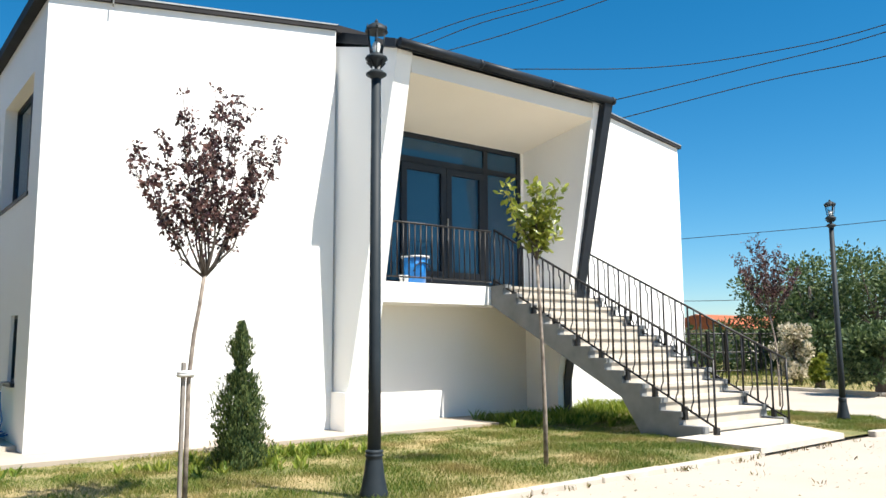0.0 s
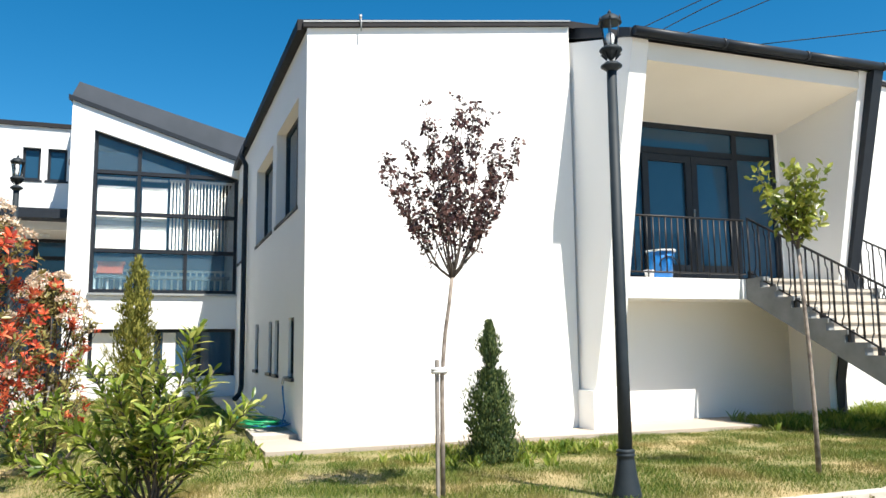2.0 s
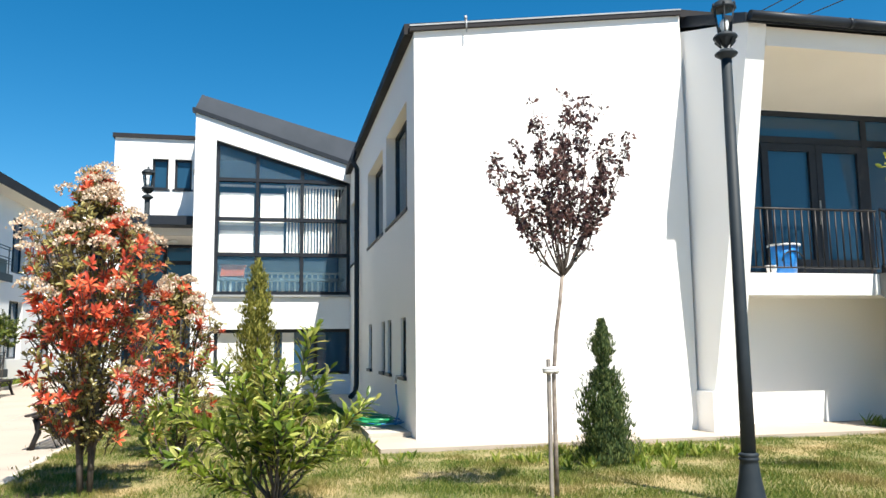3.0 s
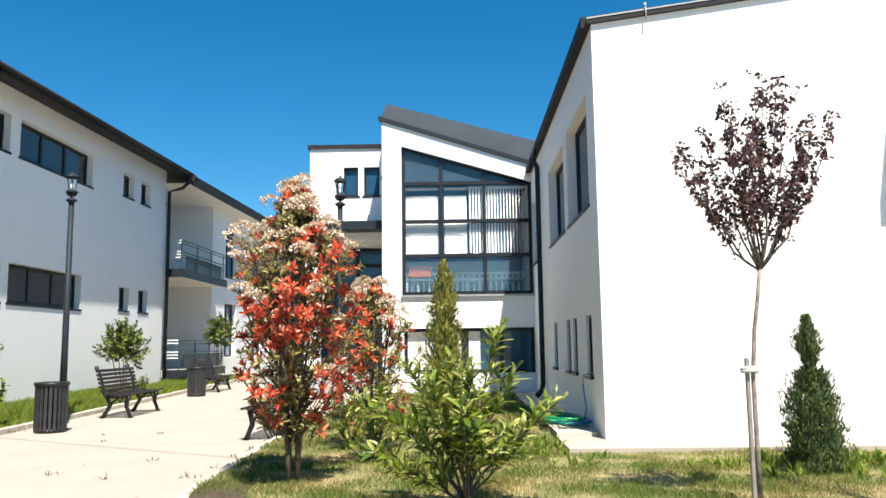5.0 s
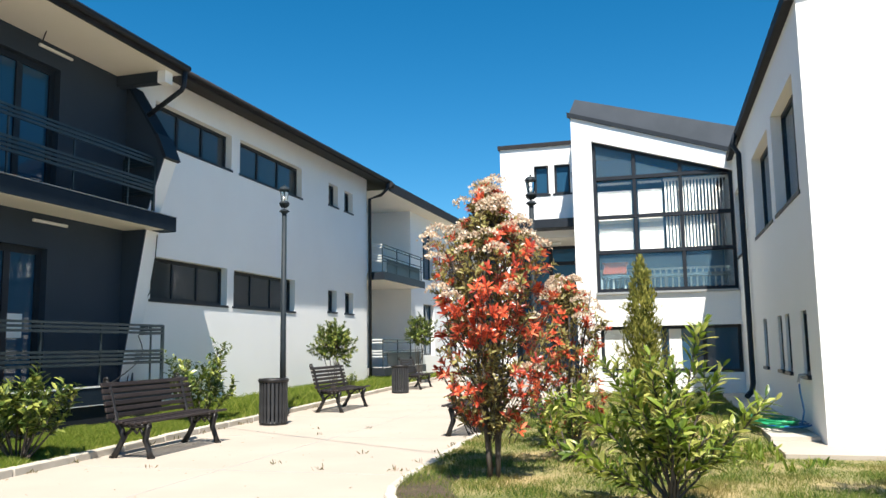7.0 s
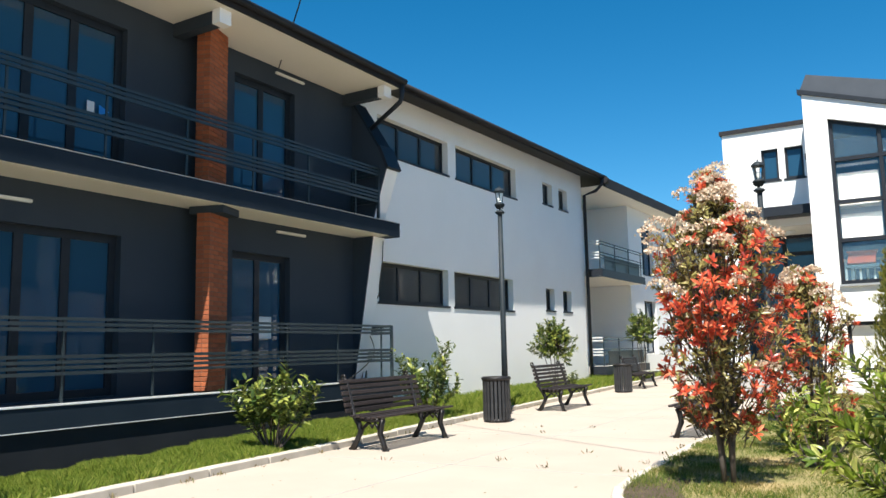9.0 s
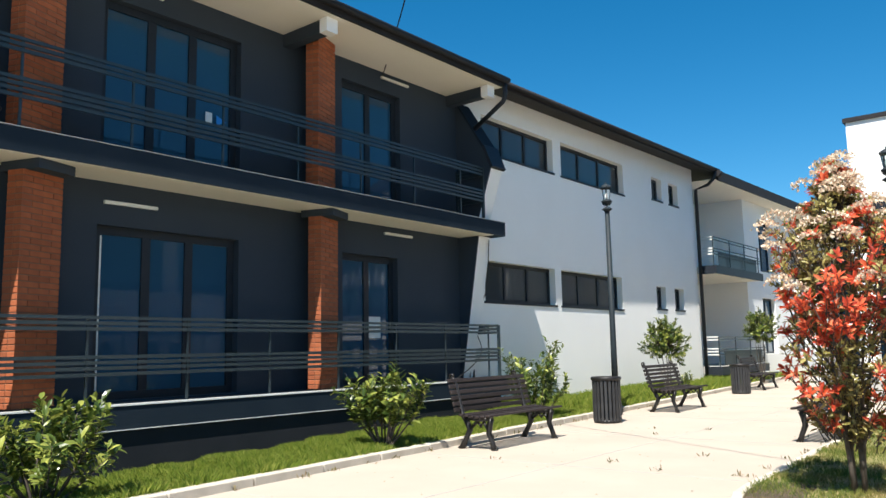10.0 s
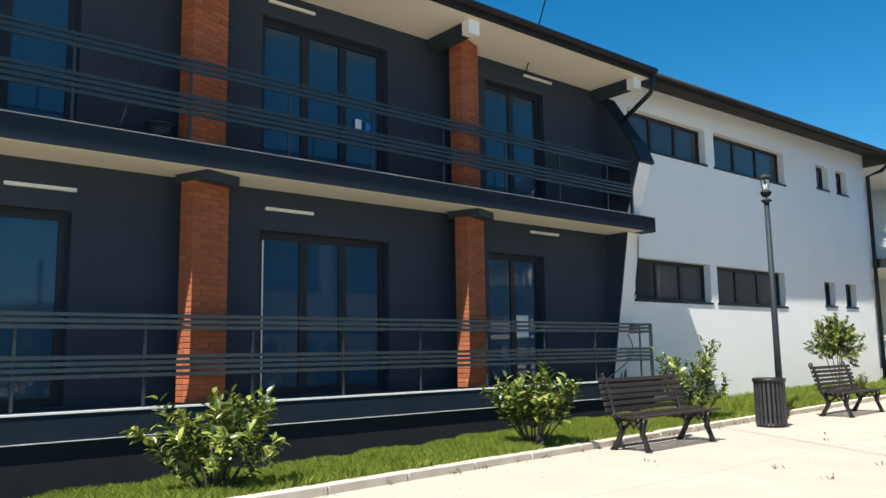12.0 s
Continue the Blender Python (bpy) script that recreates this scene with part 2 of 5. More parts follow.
setting("pavement", prism([(kerb_x(-30), -30), (30, -30), (30, 45), (12.4, 45), (12.4, 5.6), (0.3, 5.6), (-1.5, 7.0), (-2.1, 20.3), (-2.1, 45), (kerb_x(45), 45)], "z", -0.15, 0.0), PAVE, "pale cream concrete paving, sunlit", "pavement")


def lawn_z(x, y):
    """The lawn falls a little from the kerb towards the front of the hall."""
    return 0.05 - 0.1 * np.clip((y - 6) / 3.8, 0, 1) * np.clip((12 - x) / 2, 0, 1) * np.clip((x + 0.5) / 1.5, 0, 1) * np.clip((12.5 - y) / 1.5, 0, 1)


def verge_z(x, y):
    """The verge falls from the kerb towards the foot of the long building, more so to the south."""
    f = np.clip((kerb_x(y) - x) / (kerb_x(y) + 9.4), 0, 1)
    return 0.05 - f ** 1.2 * (0.05 - np.clip(-0.0 - 0.026 * (12 - y), -0.5, 0.045))


def corner(cx, cy, r, a0, a1, n=10):
    return [(cx + r * math.cos(radians(a0 + (a1 - a0) * i / n)), cy + r * math.sin(radians(a0 + (a1 - a0) * i / n))) for i in range(n + 1)]


LAWN = [*corner(-0.25, 7.3, 2.15, 180, 255), (3.0, 5.12), (11.6, 5.12), *corner(12.1, 6.9, 1.85, -90, 35), (12.6, 10.78), (1.3, 10.78), (1.3, 20.45), (-2.3, 20.45), (-2.55, 11.0)]
STRIP = [(kerb_x(-20), -20), (kerb_x(40), 40), (-10.14, 40), (-10.14, -20)]
FARLAWN = [(19.0, 3.0), (20.1, 8.6), (20.9, 11.5), (18.5, 14.0), (15.6, 14.6), (15.6, 60), (90, 60), (90, 3.0)]
bm = bmesh.new()
bm.faces.new([bm.verts.new((x, y, 0.05)) for x, y in LAWN])
for axis, cuts in (((0, 1, 0), (6, 7, 8, 9, 9.8, 10.4, 11, 11.7, 12.5)), ((1, 0, 0), (-0.5, 0.3, 1.0, 10, 11, 12))):
    for c in cuts:
        bmesh.ops.bisect_plane(bm, geom=bm.verts[:] + bm.edges[:] + bm.faces[:], plane_co=Vector(axis) * c, plane_no=axis)
for v in bm.verts:
    v.co.z = float(lawn_z(v.co.x, v.co.y))
bmesh.ops.recalc_face_normals(bm, faces=bm.faces)
setting("lawn", bm, SOIL, "sunlit lawn, green with dry straw patches", "lawn")
setting("soil_bed", prism([*corner(-0.25, 7.3, 2.14, 172, 252), *corner(-0.2, 7.35, 1.72, 252, 172)], "z", 0.02, 0.053), BEDSOIL, "bare brown soil inside the curved kerb", "soil")
bm = bmesh.new()
rows = [[bm.verts.new((kerb_x(y) + (-10.14 - kerb_x(y)) * k / 8, y, float(verge_z(kerb_x(y) + (-10.14 - kerb_x(y)) * k / 8, y)))) for k in range(9)] for y in range(-20, 41, 2)]
for a, b in zip(rows, rows[1:]):
    for k in range(8):
        bm.faces.new((a[k], b[k], b[k + 1], a[k + 1]))
bmesh.ops.recalc_face_normals(bm, faces=bm.faces)
setting("grass_verge", bm, SOIL, "green grass verge along the building", "lawn")
setting("far_lawn", prism(FARLAWN, "z", -0.05, 0.06), SOIL, "sunlit lawn beyond the drive", "lawn")
setting("apron", prism([(1.32, 11.2), (1.92, 11.2), (1.92, 20.45), (1.32, 20.45)], "z", -0.05, 0.065), KERB, "pale concrete apron along the hall's side", "pavement")
setting("apron", prism([(1.32, 9.95), (8.9, 9.95), (8.9, 10.7), (12.5, 10.7), (12.5, 11.25), (1.92, 11.25), (1.92, 11.2), (1.32, 11.2)], "z", -0.15, 0.004), PAVE, "pale concrete apron along the hall's front", "pavement")

# ---- windows ----
def window(parent, axis, c, u0, u1, z0, z1, panes=1, rows=(), glass=None, out=1, bar=0.06, sill=0.0, name="window"):
    """A framed window in the plane c across the axis; out: the side that faces outdoors. rows: heights of transoms; sill: how far its sill stands out."""
    def put(a, b, lo, hi, d0, d1, bm):
        p, q = sorted((c + out * d0, c + out * d1))
        return box(bm, p, q, a, b, lo, hi) if axis == "x" else box(bm, a, b, p, q, lo, hi)

    d0, d1 = sorted((c - out * 0.04, c + out * 0.03))
    w = part(name, pierced(axis, d0, d1, u0, u1, z0, z1, [(u0 + bar, u1 - bar, z0 + bar, z1 - bar)]), FRAME, parent)
    cuts = [u0 + bar + (u1 - u0 - 2 * bar) * i / panes for i in range(panes + 1)] if isinstance(panes, int) else [u0 + bar, *panes, u1 - bar]
    for m in cuts[1:-1]:
        part("mullion", put(m - bar * 0.6, m + bar * 0.6, z0 + bar, z1 - bar, -0.035, 0.025, bmesh.new()), FRAME, w)
    for r in rows:
        part("transom", put(u0 + bar, u1 - bar, r - bar * 0.6, r + bar * 0.6, -0.033, 0.023, bmesh.new()), FRAME, w)
    levels = [z0 + bar, *rows, z1 - bar]
    for a, b in zip(cuts, cuts[1:]):
        for lo, hi in zip(levels, levels[1:]):
            p = part("pane", put(a, b, lo, hi, -0.012, -0.004, bmesh.new()), glass or GLASS, w)
            p.visible_shadow = glass is not CLEAR
    if sill:
        part("sill", put(u0 - 0.05, u1 + 0.05, z0 - 0.05, z0 + 0.005, -0.05, sill, bmesh.new()), FRAME, w)
    return w


# ---- hall with the raised porch ----
HX0, HX1, HY, EAVE, RISE = 1.93, 15.4, 10.82, 5.85, 6.43
PX0, PX1 = 6.2, 11.1


def hall_top(x):
    return EAVE + (RISE - EAVE) * min(1.0, (min(x, HX0 + HX1 - x) - HX0) / (PX0 - HX0))


hall = thing("hall", "white rendered two-storey hall with a raised porch", "building")
part("front_wall", pierced("y", HY, HY + 0.4, HX0, PX0, 0, 1, [], hall_top), HALLWHITE, hall)
part("front_wall", pierced("y", HY, HY + 0.4, PX1, HX1, 0, 1, [], hall_top), HALLWHITE, hall)
UP = [(11.5, 13.75, 3.35, 5.02), (14.2, 16.6, 3.35, 4.95), (18.9, 20.4, 3.35, 4.95)]
LOW = [(11.65, 12.15, 0.82, 1.72), (13.15, 13.6, 0.82, 1.72), (13.95, 14.4, 0.82, 1.72), (15.85, 16.35, 0.82, 1.72), (18.3, 18.8, 0.82, 1.72)]
part("side_wall", pierced("x", HX0, HX0 + 0.5, HY + 0.4, 40, 0, EAVE, UP + LOW), HALLWHITE, hall)
part("side_wall", box_bm(HX1 - 0.4, HX1, HY + 0.4, 40, 0, EAVE), HALLWHITE, hall)
part("back_wall", box_bm(HX0 + 0.5, HX1 - 0.4, 39.6, 40, 0, EAVE), HALLWHITE, hall)
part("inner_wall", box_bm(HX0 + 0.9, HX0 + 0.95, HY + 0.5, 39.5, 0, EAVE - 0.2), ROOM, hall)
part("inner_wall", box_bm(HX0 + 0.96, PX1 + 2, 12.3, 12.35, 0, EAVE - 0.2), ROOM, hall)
for u0, u1, z0, z1 in UP:
    window(hall, "x", HX0 + 0.2, u0, u1, z0, z1, 2, out=-1, sill=0.22)
for u0, u1, z0, z1 in LOW:
    window(hall, "x", HX0 + 0.07, u0, u1, z0, z1, 1, out=-1, bar=0.05, sill=0.12)
part("porch_wall", pierced("y", 11.25, 11.5, PX0 + 0.5, PX1 - 0.3, 0, 6.2, [(7.3, 10.74, 2.33, 5.12)]), HALLWHITE, hall)
# glazed porch door: two leaves, a side light and a top light
door = window(hall, "y", 11.3, 7.3, 10.74, 2.33, 5.12, (9.82,), (4.63,), out=-1, bar=0.09, name="porch_door")
for x0, x1 in ((7.82, 8.83), (8.84, 9.76)):
    part("door_leaf", pierced("y", 11.25, 11.315, x0, x1, 2.4, 4.56, [(x0 + 0.12, x1 - 0.12, 2.62, 4.44)]), FRAME, door)
bm = tube(bmesh.new(), [(8.82, 11.2, 3.2), (8.82, 11.19, 3.6)], 0.014)
part("handle", bm, FLASH, door)


def fin(x0, x1, flare):
    """A wall that leans out as it rises; its front edge stands flare aside of its root."""
    bm = prism([(HY + 0.45, 0), (10.42, 0), (10.42, 0.62), (9.36, 5.66), (9.36, 5.74), (HY + 0.45, 6.3)], "x", x0, x1)
    for v in bm.verts:
        if v.co.y < HY and v.co.x < (x0 + x1) / 2:
            v.co.x += flare * (HY - v.co.y) / 1.46
    return bm


part("side_fin", fin(PX0, PX0 + 0.5, 0.22), HALLWHITE, hall)
part("side_fin", fin(PX1 - 0.3, PX1, 0.0), HALLWHITE, hall)
part("fin_foot", box_bm(PX0 - 0.02, PX0 + 0.52, 10.36, HY, 0, 0.58), HALLWHITE, hall)
# dark sheet cladding on the outer edge of the far fin
part("edge_cladding", prism([(10.4, 0.02), (10.39, 0.62), (9.2, 5.7), (9.5, 5.7), (10.66, 0.62), (10.7, 0.02)], "x", PX1 + 0.003, PX1 + 0.06), FRAME, hall)
part("edge_cladding", prism([(10.416, 0.02), (10.39, 0.62), (9.2, 5.7), (9.35, 5.7), (10.416, 0.64)], "x", PX1 - 0.14, PX1 + 0.003), FRAME, hall)
part("porch_ceiling", prism([(9.38, 5.42), (9.38, 5.7), (11.4, 6.25), (11.4, 5.1)], "x", PX0 + 0.5, PX1 - 0.3), CEIL, hall)
part("canopy_roof", prism([(9.28, 5.7), (9.28, 5.84), (11.3, 6.62), (11.3, 6.42)], "x", PX0 + 0.13, PX1 + 0.1), FRAME, hall)
for x0 in (6.36, 7.97, 9.58):
    g = part("gutter", tube(bmesh.new(), [(x0, 9.215, 5.775), (x0 + 1.6, 9.215, 5.775)], 0.068, 10), FRAME, hall)
    part("gutter_joint", tube(bmesh.new(), [(x0 + 1.56, 9.215, 5.775), (x0 + 1.62, 9.215, 5.775)], 0.075, 10), FRAME, g)
part("landing", box_bm(PX0 + 0.5, 11.3, 10.4, 11.25, 1.98, 2.31), HALLWHITE, hall)
part("roof", prism([(HX0 - 0.14, EAVE - 0.05), (HX0 - 0.14, EAVE + 0.11), (PX0, RISE + 0.12), (PX1, RISE + 0.12), (HX1 + 0.06, EAVE + 0.1), (HX1 + 0.06, EAVE - 0.02), (PX1, RISE), (PX0, RISE)], "y", HY + 0.02, 40), ROOF, hall)
for x0, x1 in ((HX0, PX0), (HX1, PX1)):
    s = -0.07 if x0 < x1 else 0.07
    part("roof_edge", prism([(x0 + s, EAVE - 0.02), (x0 + s, EAVE + 0.045), (x1, RISE + 0.065), (x1, RISE)], "y", HY - 0.06, HY + 0.02), ROOF, hall)
    part("edge_trim", prism([(x0 + s, EAVE + 0.047), (x0 + s, EAVE + 0.07), (x1, RISE + 0.09), (x1, RISE + 0.067)], "y", HY - 0.07, HY + 0.018), FLASH, hall, "pale metal drip edge")
# rainwater pipe by the inner corner
bm = tube(bmesh.new(), [(1.8, 18.0, 5.85), (1.72, 18.0, 5.62), (1.84, 18.0, 5.4), (1.84, 18.0, 0.42), (1.8, 17.9, 0.26), (1.68, 17.7, 0.16)], 0.06, 10)
part("downpipe", bm, FRAME, hall)
bm = tube(bmesh.new(), [(2.7, 10.75, 6.08), (2.7, 10.72, 6.0), (2.7, 10.72, 5.86)], 0.012)
tube(bm, [(2.7, 10.75, 6.06), (2.7, 10.76, 6.12)], 0.022)
part("rod_bracket", bm, FLASH, hall, "small bare metal bracket")
# outdoor tap on a narrow window sill
bm = tube(bmesh.new(), [(1.86, 11.6, 0.84), (1.78, 11.6, 0.84), (1.76, 11.6, 0.74)], 0.02)
part("tap", bm, FLASH, hall)

# ---- stairs ----
stairs = thing("stairs", "grey concrete outdoor stairs with black iron railings", "stairs")
N, RUN = 13, 0.318
SX0, SX1 = 9.15, 11.36
for i in range(N):
    z = 2.31 * (N - i) / N
    y1 = 10.4 - RUN * i
    part("tread", box_bm(SX0 + 0.16, SX1 - 0.16, y1 - RUN - 0.03, y1 - 0.001, z - 0.05, z - 0.004), KERB, stairs)
    part("riser", box_bm(SX0 + 0.16, SX1 - 0.16, y1 - RUN, y1 - 0.001, max(0.0, z - 0.2), z - 0.051), KERB, stairs)
for x0, x1 in ((SX0, SX0 + 0.158), (SX1 - 0.158, SX1)):
    pts = [(10.398, 1.98), (10.398, 2.314)]
    for i in range(N):
        z, y1 = 2.31 * (N - i) / N, 10.4 - RUN * i
        if i:
            pts.append((y1, z + 0.02))
        pts.append((y1 - RUN - 0.04, z + 0.02))
        pts.append((y1 - RUN - 0.04, z - 0.05))
        pts.append((y1 - RUN, z - 0.05))
    pts = pts[:-2] + [(10.4 - RUN * N - 0.04, 0.0), (7.2, 0.0), (7.55, 0.52)]
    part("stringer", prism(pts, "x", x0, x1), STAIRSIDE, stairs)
setting("stair_pad", prism([(8.5, 5.02), (10.7, 5.12), (11.36, 6.24), (8.6, 6.24)], "z", 0.035, 0.105), KERB, "pale concrete pad at the foot of the stairs", "pavement")
setting("pad_footing", prism([(8.6, 5.14), (10.6, 5.24), (11.2, 6.2), (8.7, 6.2)], "z", -0.1, 0.036), CONC, "rough concrete footing under the stair pad", "pavement")


def stair_railing(x, y0, z0, y1, z1, pitch):
    """A sloping iron railing from the top (y0, z0) to the foot (y1, z1), heights of its top rail."""
    r = part("railing", tube(bmesh.new(), [(x, y0, z0), (x, y1, z1)], 0.02, 6), IRON, stairs, "black wrought-iron railing")
    part("lower_rail", tube(bmesh.new(), [(x, y0, z0 - 0.9), (x, y1, z1 - 0.88)], 0.016, 6), IRON, r)
    n = round((y0 - y1) / pitch)
    for i in range(n + 1):
        f = i / n
        y, z = y0 + (y1 - y0) * f, z0 + (z1 - z0) * f
        thick = i % 2 == 0
        bm = bmesh.new()
        if thick:
            tube(bm, [(x, y, z), (x, y, z - (1.0 if i in (0, n) else 0.9))], 0.0165, 5)
        else:
            tube(bm, [(x, y, z), (x, y - 0.005, z - 0.12), (x, y - 0.035, z - 0.17), (x, y - 0.035, z - 0.75), (x, y, z - 0.82), (x, y, z - 0.9)], 0.0105, 5)
        part("baluster", bm, IRON, r)
        if thick and i % 4 == 0:
            part("fixing", box_bm(x - 0.02, x + 0.05, y - 0.03, y + 0.03, z - 1.06, z - 0.88), IRON, r)


stair_railing(SX0 + 0.06, 10.36, 3.32, 6.06, 1.08, 0.118)
stair_railing(SX1 - 0.06, 10.75, 3.38, 6.2, 1.06, 0.12)
landing_rail = part("railing", tube(bmesh.new(), [(6.66, 10.44, 3.3), (9.2, 10.44, 3.3)], 0.018, 6), IRON, stairs, "black iron landing railing")
part("lower_rail", tube(bmesh.new(), [(6.66, 10.44, 2.4), (9.2, 10.44, 2.4)], 0.014, 6), IRON, landing_rail)
for i in range(22):
    x = 6.7 + 2.48 * i / 21
    part("baluster", tube(bmesh.new(), [(x, 10.44, 3.3), (x, 10.44, 2.32 if i % 5 == 0 else 2.4)], 0.011 if i % 2 else 0.014, 5), IRON, landing_rail)

# ---- tower with the tall glazing ----
tower = thing("tower", "white stair tower with a large glazed front", "building")


def tower_top(x):
    return 7.34 - (x + 2.03) * 0.319


def glaze_top(x):
    return 6.61 - (x + 1.53) * 0.297


# front wall in pieces round the sloping glazing
bm = prism([(-2.05, 0), (-1.49, 0), (-1.49, 0.56), (-1.49, 1.73), (-1.53, 1.73), (-1.53, 2.6), (-1.53, glaze_top(-1.53)), (1.93, glaze_top(1.93)), (1.93, tower_top(1.93)), (-2.05, tower_top(-2.05))], "y", 20.5, 20.9)
part("front_wall", bm, WHITE, tower)
part("front_wall", box_bm(-1.53, 1.93, 20.5, 20.9, 1.73, 2.6), WHITE, tower)
part("front_wall", box_bm(-1.49, 1.93, 20.5, 20.9, 0, 0.56), WHITE, tower)
part("roof", prism([(-2.12, tower_top(-2.12) + 0.02), (-1.93, 7.82), (2.7, 6.55), (2.7, tower_top(2.7) + 0.02)], "y", 20.62, 30), ZINC, tower)
part("roof_edge", prism([(-2.14, tower_top(-2.14) - 0.05), (-2.14, tower_top(-2.14) + 0.06), (2.0, tower_top(2.0) + 0.06), (2.0, tower_top(2.0) - 0.05)], "y", 20.44, 20.62), FRAME, tower)
part("side_wall", box_bm(-2.05, -1.75, 20.9, 30, 0, 6.9), WHITE, tower)
# its blue imitates the sky's reflection in the glazing
part("inner_wall", box_bm(-1.74, 6, 24.5, 24.6, 0, 7.0), STAIRWELL, tower)
part("inner_floor", box_bm(-1.74, 6, 20.9, 24.5, 2.3, 2.45), ROOM, tower)
stair_rail = part("inner_railing", box_bm(-1.6, 1.9, 22.4, 22.45, 3.3, 3.36), TRIM, tower, "pale inner stair railing")
for k in range(22):
    part("baluster", box_bm(-1.55 + 0.16 * k, -1.5 + 0.16 * k, 22.4, 22.44, 2.46, 3.3), TRIM, stair_rail)
glazing = part("curtain_window", box_bm(-1.53, -1.45, 20.62, 20.72, 2.6, glaze_top(-1.49)), FRAME, tower, "tall anthracite-framed glazing with a sloping head")
GX = [-1.49, -0.48, 0.67, 1.88]
for x in GX[1:3]:
    part("mullion", box_bm(x - 0.042, x + 0.042, 20.61, 20.72, 2.6, glaze_top(x)), FRAME, glazing)
part("mullion", box_bm(1.84, 1.92, 20.61, 20.72, 2.6, glaze_top(1.9)), FRAME, glazing)
for z in (2.65, 3.65, 4.57, 5.6):
    part("transom", box_bm(-1.45, 1.84, 20.6, 20.73, z - 0.045, z + 0.045), FRAME, glazing)
part("head", prism([(-1.53, glaze_top(-1.53) - 0.08), (-1.53, glaze_top(-1.53)), (1.93, glaze_top(1.93)), (1.93, glaze_top(1.93) - 0.08)], "y", 20.6, 20.73), FRAME, glazing)
for i in range(3):
    for z0, z1 in ((2.71, 3.59), (3.71, 4.51), (4.63, 5.54)):
        p = part("pane", box_bm(GX[i] + 0.05, GX[i + 1] - 0.05, 20.66, 20.67, z0, z1), TINTED if z0 < 3 else CLEAR, glazing)
        p.visible_shadow = False
    a, b = GX[i] + 0.05, GX[i + 1] - 0.05
    # the head panes' blue tint stands in for reflected sky
    p = part("pane", prism([(a, 5.66), (a, glaze_top(a) - 0.08), (b, max(5.67, glaze_top(b) - 0.08)), (b, 5.66)], "y", 20.66, 20.67), TINTED, glazing)
    p.visible_shadow = False
part("sill", box_bm(-1.55, 1.93, 20.42, 20.62, 2.55, 2.6), FLASH, glazing)
# roller blinds, with strips imitating a scalloped awning's reflection, and upright slat blinds
def scallop(x0, x1, z0, z1, up):
    """A strip of cloth with a scalloped edge at its top or foot."""
    n = 2 * round((x1 - x0) / 0.09)
    if up:
        return [(x0, z0), (x1, z0)] + [(x1 + (x0 - x1) * i / n, z1 - 0.03 * (i % 2)) for i in range(n + 1)]
    return [(x1, z1), (x0, z1)] + [(x0 + (x1 - x0) * i / n, z0 + 0.03 * (i % 2)) for i in range(n + 1)]


for x0, x1 in ((-1.43, -0.56), (-0.4, 0.2)):
    blind = thing("roller_blind", "white fabric blind behind the glass, overlaid by a reflected scalloped awning edge", "blind", "blinds")
    part("fabric", prism(scallop(x0, x1, 3.72, 5.3, True), "y", 20.80, 20.808), BLIND, blind)
    # added strips and grey band stand in for the awning reflected in the glass
    for z in (5.42, 4.42):
        part("reflected_awning_edge", prism(scallop(x0, x1, z, z + 0.08, False), "y", 20.75, 20.757), BLIND, blind)
    part("band", box_bm(x0, x1, 20.765, 20.77, 4.28, 4.42), FLASH, blind, "grey band of the awning reflection")
slat_blind = thing("vertical_blind", "white upright slat blind behind the glass", "blind", "blinds")
part("head_rail", box_bm(0.24, 1.78, 20.74, 20.82, 5.46, 5.52), BLIND, slat_blind)
for i in range(18):
    x = 0.27 + i * 0.083
    part("slat", prism([(x, 20.74), (x + 0.012, 20.735), (x + (0.05 if i < 9 else 0.036), 20.775), (x + 0.03, 20.785)], "z", 3.7 + 0.03 * (i % 3 == 0), 5.46), BLIND, slat_blind)
crate = thing("orange_crate", "orange plastic crate on the inner window ledge", "crate")
part("body", prism([(-1.4, 3.12), (-1.36, 3.38), (-0.78, 3.38), (-0.8, 3.12)], "y", 21.05, 21.4), ORANGE, crate)
part("rim", box_bm(-1.4, -0.74, 21.02, 21.43, 3.38, 3.42), ORANGE, crate)
ledge = thing("inner_bench", "grey bench behind the glass", "bench")
part("top", box_bm(-1.45, 1.8, 21.0, 21.6, 3.02, 3.08), CONC, ledge)
for x in (-1.3, 0.2, 1.7):
    part("leg", box_bm(x - 0.04, x + 0.04, 21.1, 21.5, 2.46, 3.02), CONC, ledge)
lower = window(tower, "y", 20.72, -1.49, 1.92, 0.56, 1.73, (0.1, 1.05), (), out=-1, bar=0.08)
for x0, x1 in ((-1.4, 0.0), (0.2, 0.5)):
    part("blind", box_bm(x0, x1, 20.695, 20.7, 0.66, 1.64), BLIND, lower, "drawn white blind")

# ---- entrance block ----
block = thing("entrance_block", "white flat-roofed entrance block with a dark canopy", "building")
BW = [(-3.3, -2.88, 5.56, 6.4), (-2.72, -2.27, 5.56, 6.4)]
part("front_wall", pierced("y", 22, 22.3, -4.27, -2.05, 4.3, 6.95, BW), WHITE, block)
for u0, u1, z0, z1 in BW:
    window(block, "y", 22.12, u0, u1, z0, z1, 1, out=-1, sill=0.14)
part("roof", box_bm(-4.33, -2.05, 21.94, 30, 6.95, 7.06), ROOF, block)
part("canopy", box_bm(-5.2, -2.06, 21.3, 22.0, 4.5, 4.62), FRAME, block)
part("canopy_edge", box_bm(-5.2, -2.06, 21.24, 21.3, 4.48, 4.72), FRAME, block)
part("soffit", box_bm(-5.2, -2.06, 22.0, 24.0, 4.28, 4.3), CEIL, block)
